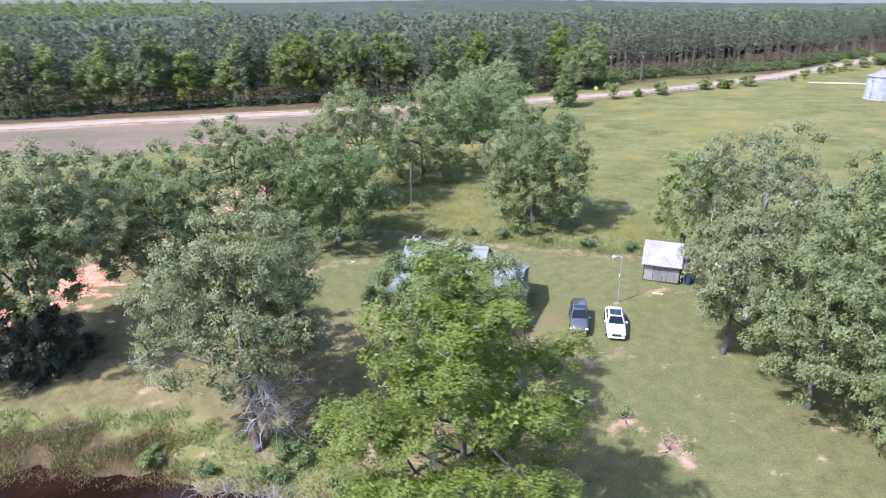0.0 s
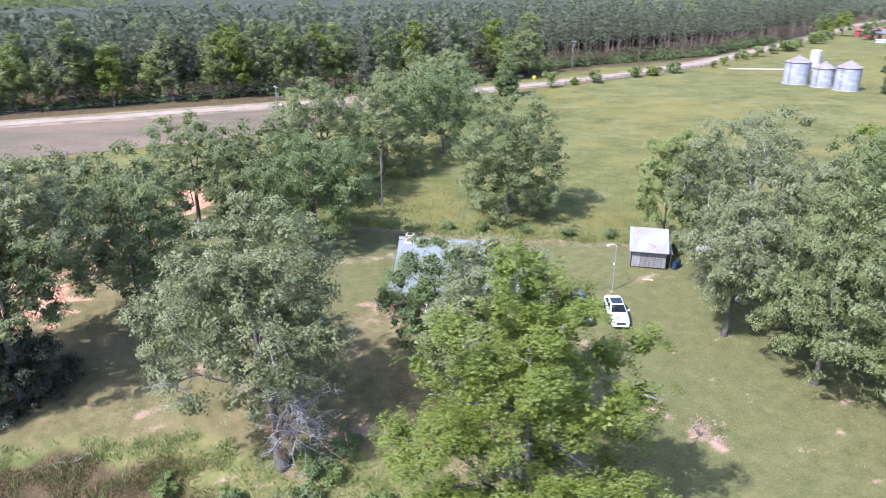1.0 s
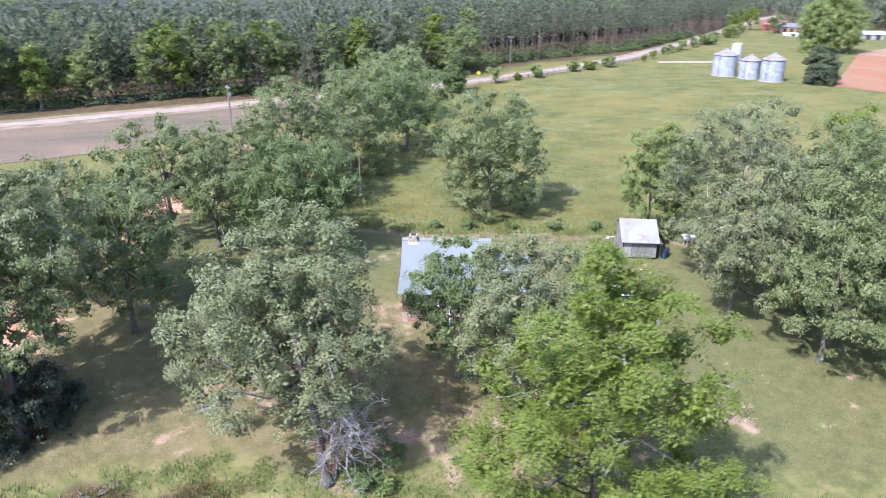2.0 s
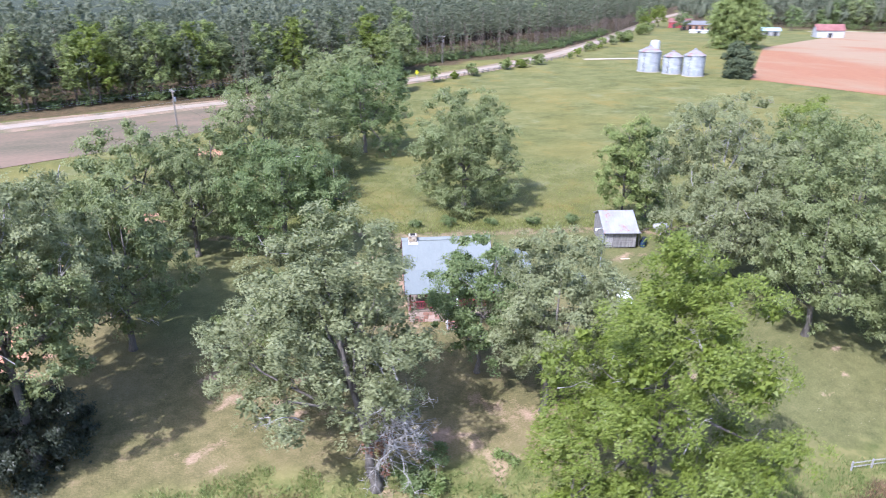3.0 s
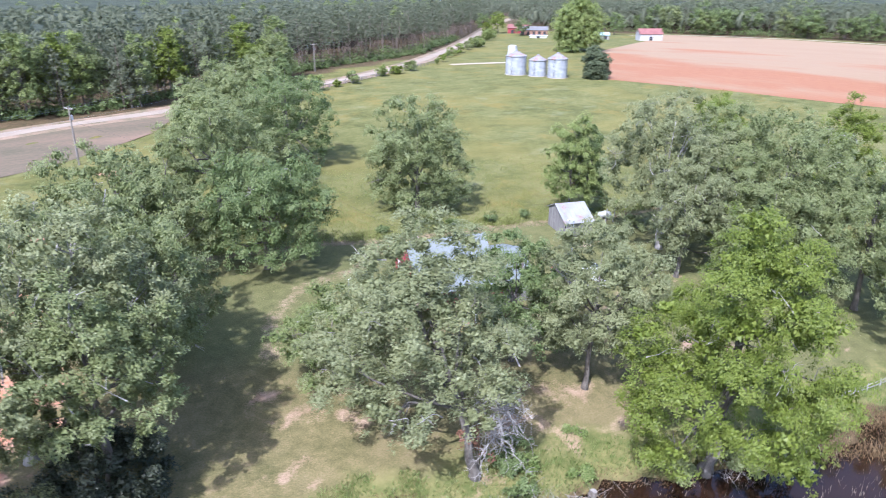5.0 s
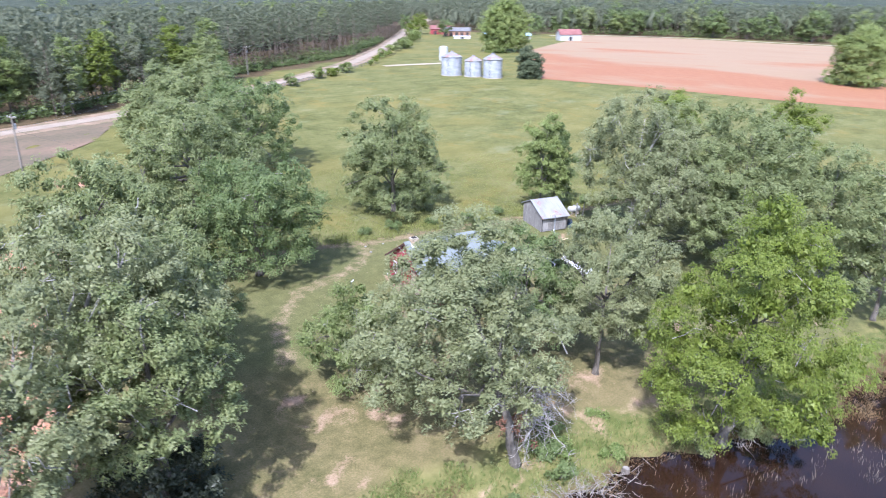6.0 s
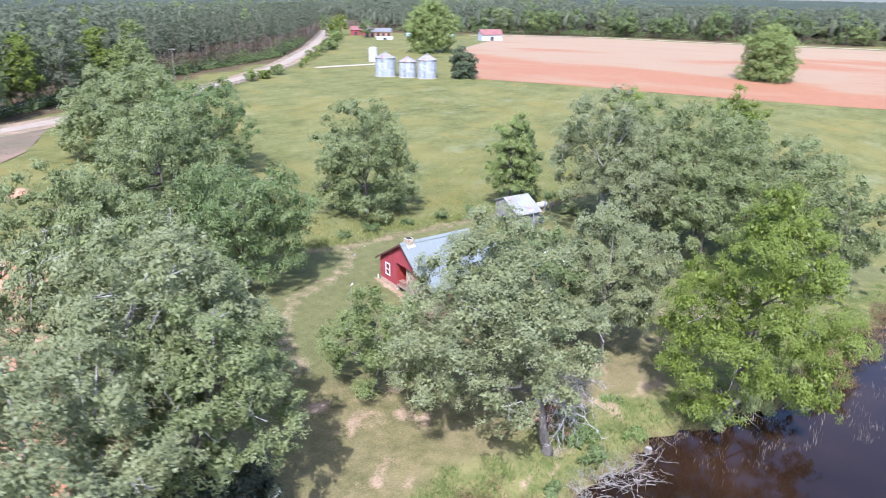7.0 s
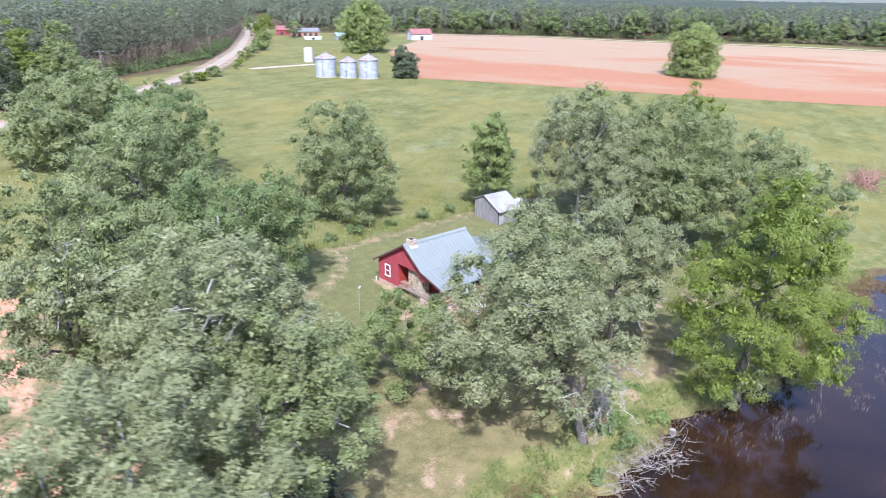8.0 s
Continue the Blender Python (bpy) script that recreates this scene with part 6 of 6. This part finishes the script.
scatter("dead_reeds", "brown reed bed at the pond's edge", "reeds", patchy(along_shore(9, 38, 1100, -2.4, 1.0)), 8, 0.55, 0.035, "dead_mat", 0.3, 16, 0.8)
lawn_spots = np.stack([rng6.uniform(3, 33, 420), rng6.uniform(34, 64, 420)], 1)
scatter("fallen_leaves", "pale fallen leaves and twigs strewn over the lawn", "leaf litter", lawn_spots, 2, 0.16, 0.09, "pale_reed", 0.25, 14, 6.0)
lawn_spots = np.stack([rng6.uniform(-30, 3, 380), rng6.uniform(42, 78, 380)], 1)
scatter("fallen_leaves", "brown fallen leaves strewn over the grass", "leaf litter", lawn_spots, 2, 0.16, 0.09, "dry", 0.25, 15, 6.0)


def bush(x, y, r, h, kind, label, seed, name="bush", per=46, leaf=0.16, sparse=0.3, twigs=5):
    """A low bush of leaf clumps on short stems."""
    rng = np.random.default_rng(seed)
    z0 = gz(x, y)
    ob = thing(name, pose(x, y, z0), label, "bush")
    k = max(5, int(7 * r))
    c = np.stack([rng.normal(size=k) * r * 0.45, rng.normal(size=k) * r * 0.45, rng.uniform(0.3, 0.75, k) * h], 1)
    rad = rng.uniform(0.32, 0.5, k) * min(r, h * 0.8)
    base, way, nor, spots, outs = leaf_cloud(rng, c, rad, max(0.10, 0.22 * leaf / 0.16), per, leaf, ragged=sparse)
    base[:, 2] = np.maximum(base[:, 2], 0.02)
    v, f = blades(base, way, nor, leaf * rng.uniform(0.7, 1.3, len(base)), leaf * rng.uniform(0.5, 0.8, len(base)))
    linked("foliage", mesh_of("foliage", v, f), kind, ob)
    for j in range(min(k, twigs)):
        bm = bmesh.new()
        tube(bm, [(0, 0, -0.1), tuple(c[j] * 0.5 + rng.normal(size=3) * 0.05), tuple(c[j])], [0.05, 0.035, 0.012], 5)
        part("stem", bm, "bark", ob)
    return ob


bush(14.2, 45.3, 1.3, 1.3, "oak", "thin scrubby bush on bare soil", 301, sparse=0.9, per=12)
bush(16.5, 41.6, 1.3, 1.2, "dry", "nearly bare brown shrub on the lawn", 302, sparse=1.0, per=8)
for i, (bx, by, br, bh) in enumerate(((-11.5, 41.6, 1.4, 1.5), (-10.2, 40.6, 1.0, 1.0), (-9.6, 43, 1.3, 1.2), (-6.8, 38.2, 0.8, 0.7), (-16.8, 39.8, 0.8, 0.7), (-21.5, 41.6, 1.0, 0.6), (-11.8, 39.4, 0.9, 1.1), (-4.5, 41.5, 0.7, 0.5))):
    bush(bx, by, br, bh, "weed" if i % 2 else "deep", "fresh green shrub on the pond bank", 310 + i)
for i, (bx, by, br, bh) in enumerate(((-1.5, 34.5, 1.6, 1.4), (3.8, 32.6, 1.8, 1.4), (6.5, 31.5, 1.4, 1.0), (29, 71.5, 1.6, 1.4), (33, 66.5, 1.8, 1.4), (7, 62.0, 1.2, 1.1), (3.0, 58.8, 1.3, 1.0), (-1.0, 59.0, 1.1, 0.9))):
    bush(bx, by, br, bh, "oak", "rough green shrub in long grass", 330 + i)
for i in range(9):
    fx = 4 + i * 4.6 + rng6.uniform(-1.5, 1.5)
    fy = float(np.interp(fx, *zip(*FENCE_LINE))) + rng6.uniform(0.2, 1.8)
    bush(fx, fy, rng6.uniform(0.7, 1.3), rng6.uniform(0.6, 1.3), "deep", "weedy shrub in the fence row", 350 + i)
for i in range(11):
    fx = 46 + i * 9.6 + rng6.uniform(-6, 6)
    fy = float(np.interp(fx, (45, 57, 84, 112, 160), (182, 189, 203.5, 220, 262))) + rng6.uniform(-1, 2)
    bush(fx, fy, rng6.uniform(0.8, 2.2), rng6.uniform(1.2, 5.0), ("airy", "bright", "fresh")[i % 3], "green bush beside the road", 380 + i, leaf=0.34, per=34)
for i in range(9):
    fx = 140 + i * 10 + rng6.uniform(-5, 5)
    fy = float(np.interp(fx, (140, 165, 245), (244, 266, 346))) + rng6.uniform(-3, 2)
    bush(fx, fy, rng6.uniform(1.6, 3.2), rng6.uniform(2.5, 6.0), ("airy", "oak", "fresh")[i % 3], "light green thicket along the road", 400 + i, leaf=0.4, per=30)


def twig_heap(name, x, y, r, n, length, material, label, seed, rise=0.5, thick=0.021, flat=0.35, z=None, category="brush pile"):
    """A heap of bare crooked branches, each branch a part."""
    rng = np.random.default_rng(seed)
    z0 = max(gz(x, y), WATER) if z is None else z
    ob = thing(name, pose(x, y, z0), label, category)
    for _ in range(n):
        bm = bmesh.new()
        a = rng.uniform(0, 2 * math.pi)
        p = np.array([rng.normal() * r * 0.5, rng.normal() * r * 0.28, rng.uniform(0, rise)])
        w = units(np.array([math.cos(a), math.sin(a), rng.normal() * flat]))
        L = length * rng.uniform(0.5, 1.2)
        pts = [p]
        for k in range(4):
            w = units(w + rng.normal(size=3) * 0.22)
            pts.append(pts[-1] + w * L / 4)
        pts = [np.maximum(q, [-99, -99, 0.0]) for q in pts]
        t = thick * rng.uniform(0.5, 1.3)
        tube(bm, pts, [t, t * 0.85, t * 0.65, t * 0.4, t * 0.15], 5)
        for k in range(3):
            q = pts[1 + k]
            ww = units(w + rng.normal(size=3) * 0.8)
            tube(bm, [q, q + ww * L * 0.18 + [0, 0, 0.03], q + ww * L * 0.3], [t * 0.4, t * 0.25, t * 0.08], 4, cap=False)
        part("branch", bm, material, ob)
    return ob


twig_heap("fallen_branches", -28, 44.9, 2.2, 12, 1.5, "drift", "few grey broken branches lying above the bank", 505, 0.15)
twig_heap("brush_pile", -11.2, 37.6, 4.0, 200, 1.6, "drift", "heap of bleached dead branches at the water's edge", 501)
twig_heap("brush_pile", -15.5, 38.9, 2.6, 50, 1.4, "drift", "scattered bleached branches in the shallows", 502)
twig_heap("brush_pile", 84.5, 27.7, 4.6, 170, 2.6, "brush", "heap of reddish brown cut brush in the field", 503, 2.6, 0.07, 0.7)
twig_heap("brush_pile", 2.2, 33.0, 1.6, 22, 1.8, "drift", "tangled grey roots and branches at the pond edge", 504)


def hanging_snag(x, y, z, n, seed):
    """Bare bleached limbs hanging from the oak by the bank, each with a tangle of twigs."""
    rng = np.random.default_rng(seed)
    ob = thing("dead_limb", pose(x, y, gz(x, y)), "tangle of bleached dead limbs hanging from the oak", "branch")
    top = z - gz(x, y)
    fine = bmesh.new()
    for k in range(n):
        bm = bmesh.new()
        a = rng.uniform(0, 2 * math.pi)
        h = top * rng.uniform(0.35, 1.0)
        pts = [np.array([-0.5 + rng.normal() * 0.2, 0.4 + rng.normal() * 0.2, h])]
        w = units(np.array([math.cos(a) + 0.5, math.sin(a) - 0.3, rng.uniform(-0.7, 0.25)]))
        for _ in range(5):
            w = units(w + rng.normal(size=3) * 0.35 + [0, 0, -0.16])
            pts.append(np.maximum(pts[-1] + w * rng.uniform(0.45, 0.9), [-9, -9, 0.05]))
        r = rng.uniform(0.03, 0.055)
        tube(bm, pts, [r, r * 0.9, r * 0.7, r * 0.5, r * 0.35, r * 0.12], 5)
        for _ in range(12):
            i = rng.integers(1, 6)
            q, v = pts[i], units(rng.normal(size=3) + [0, 0, -0.25])
            L = rng.uniform(0.4, 1.2)
            m = q + v * L * 0.5 + rng.normal(size=3) * 0.08
            e = np.maximum(m + units(v + rng.normal(size=3) * 0.5) * L * 0.5, [-9, -9, 0.02])
            tube(fine, [q, m, e], [0.016, 0.011, 0.004], 4, cap=False)
        part("branch", bm, "pale_bark", ob)
    tagged(part("twig_tangle", fine, "pale_bark", ob), kind="stuff")


M["rust_leaf"] = leaf_mat("dead_brown_leaves", (0.10, 0.045, 0.028), (0.17, 0.08, 0.05), (0.25, 0.14, 0.095), shine=0.8, through=0.15)
bush(-13.1, 42.5, 1.3, 4.4, "rust_leaf", "dead brown foliage hanging round the oak's trunk", 345, sparse=0.7, per=26)
hanging_snag(-12.1, 41.3, 5.8, 42, 511)


def stump():
    ob = thing("tree_stump", pose(-7.4, 36.95, gz(-7.4, 36.95)), "pale fresh-cut tree stump at the bank", "stump")
    bm = bmesh.new()
    tube(bm, [(0, 0, -0.2), (0, 0, 0.1), (0.03, 0, 0.28)], [0.42, 0.3, 0.27], 12)
    part("bole", bm, "bark", ob)
    bm = bmesh.new()
    tube(bm, [(0.03, 0, 0.281), (0.03, 0, 0.30)], [0.25, 0.25], 12)
    part("cut_face", bm, "drift", ob)


stump()


def tank():
    z0 = gz(31.2, 70.4)
    ob = thing("gas_tank", pose(31.2, 70.4, z0, 0, 0, -24), "white horizontal gas tank on concrete feet", "tank")
    bm = bmesh.new()
    tube(bm, [(-0.95, 0, 0.75), (-0.85, 0, 0.75), (-0.65, 0, 0.75), (0.65, 0, 0.75), (0.85, 0, 0.75), (0.95, 0, 0.75)], [0.12, 0.32, 0.42, 0.42, 0.32, 0.12], 18)
    part("vessel", bm, "pale_wall", ob, smooth=True)
    for x in (-0.5, 0.5):
        bm = bmesh.new()
        box(bm, x - 0.1, -0.3, -0.1, x + 0.1, 0.3, 0.42, 0.02)
        part("foot", bm, "mortar", ob)
    bm = bmesh.new()
    tube(bm, [(0, 0, 1.12), (0, 0, 1.3)], [0.14, 0.12], 12)
    part("valve_hood", bm, "pale_wall", ob)
    for i, x in enumerate((30.6, 31.6)):
        bm = bmesh.new()
        box(bm, -0.06, -0.06, -0.2, 0.06, 0.06, 1.9, 0.01)
        tagged(part("fence_post", bm, "pale_wood"), "weathered grey fence post beside the tank", "post", "old fence posts").matrix_basis = pose(x, 69.6 - i * 0.4, gz(x, 69.4), 3 * i, 4, 0)


tank()
bm = bmesh.new()
box(bm, -0.55, -0.12, 0, 0.55, 0.12, 0.05, 0.008)
tagged(part("loose_plank", bm, "tan_wood"), "pale plank lying on the grass by the shed", "plank").matrix_basis = pose(22.4, 65.3, gz(22.4, 65.3) - 0.01, 3, 0, -12)


# ---- small things about the house and shed ----
def pale_stone(x, y, r, seed):
    rng = np.random.default_rng(seed)
    bm = bmesh.new()
    bmesh.ops.create_icosphere(bm, subdivisions=2, radius=r)
    for v in bm.verts:
        v.co = Vector((v.co.x * 1.3, v.co.y, v.co.z * 0.6)) * float(1 + rng.normal() * 0.07)
    tagged(part("pale_stone", bm, "pale_wood"), "whitish stone lying on the lawn behind the house", "stone", "pale stones on the lawn").matrix_basis = pose(x, y, gz(x, y) + r * 0.2, 0, 0, seed * 40)


for i, (sx, sy, sr) in enumerate(((1.2, 79.0, 0.13), (3.4, 78.4, 0.10), (0.6, 77.2, 0.14))):
    pale_stone(sx, sy, sr, 601 + i)


def barrel(x, y):
    ob = thing("barrel", pose(x, y, gz(x, y)), "dark blue drum under the shed's lean-to", "barrel")
    bm = bmesh.new()
    tube(bm, [(0, 0, 0), (0, 0, 0.28), (0, 0, 0.3), (0, 0, 0.58), (0, 0, 0.6), (0, 0, 0.88)], [0.29, 0.29, 0.31, 0.29, 0.31, 0.29], 18)
    part("drum", bm, "blue_drum", ob)
    bm = bmesh.new()
    tube(bm, [(0, 0, 0.882), (0, 0, 0.91)], [0.27, 0.27], 18)
    part("lid", bm, "dark_metal", ob)


M["blue_drum"] = rough_mat("blue_drum", (0.015, 0.03, 0.06), (0.03, 0.06, 0.11), 2.0, 0.5)
barrel(26.3, 67.4)
barrel(26.9, 67.9)
bm = bmesh.new()
box(bm, -0.05, -0.05, 0, 0.05, 0.05, 0.45, 0.01)
dp = tagged(part("white_pipe", bm, "white_paint"), "short white standpipe at the house corner", "pipe")
dp.matrix_basis = HOUSE @ pose(0.15, 4.95, gz(-2.3, 70.8))
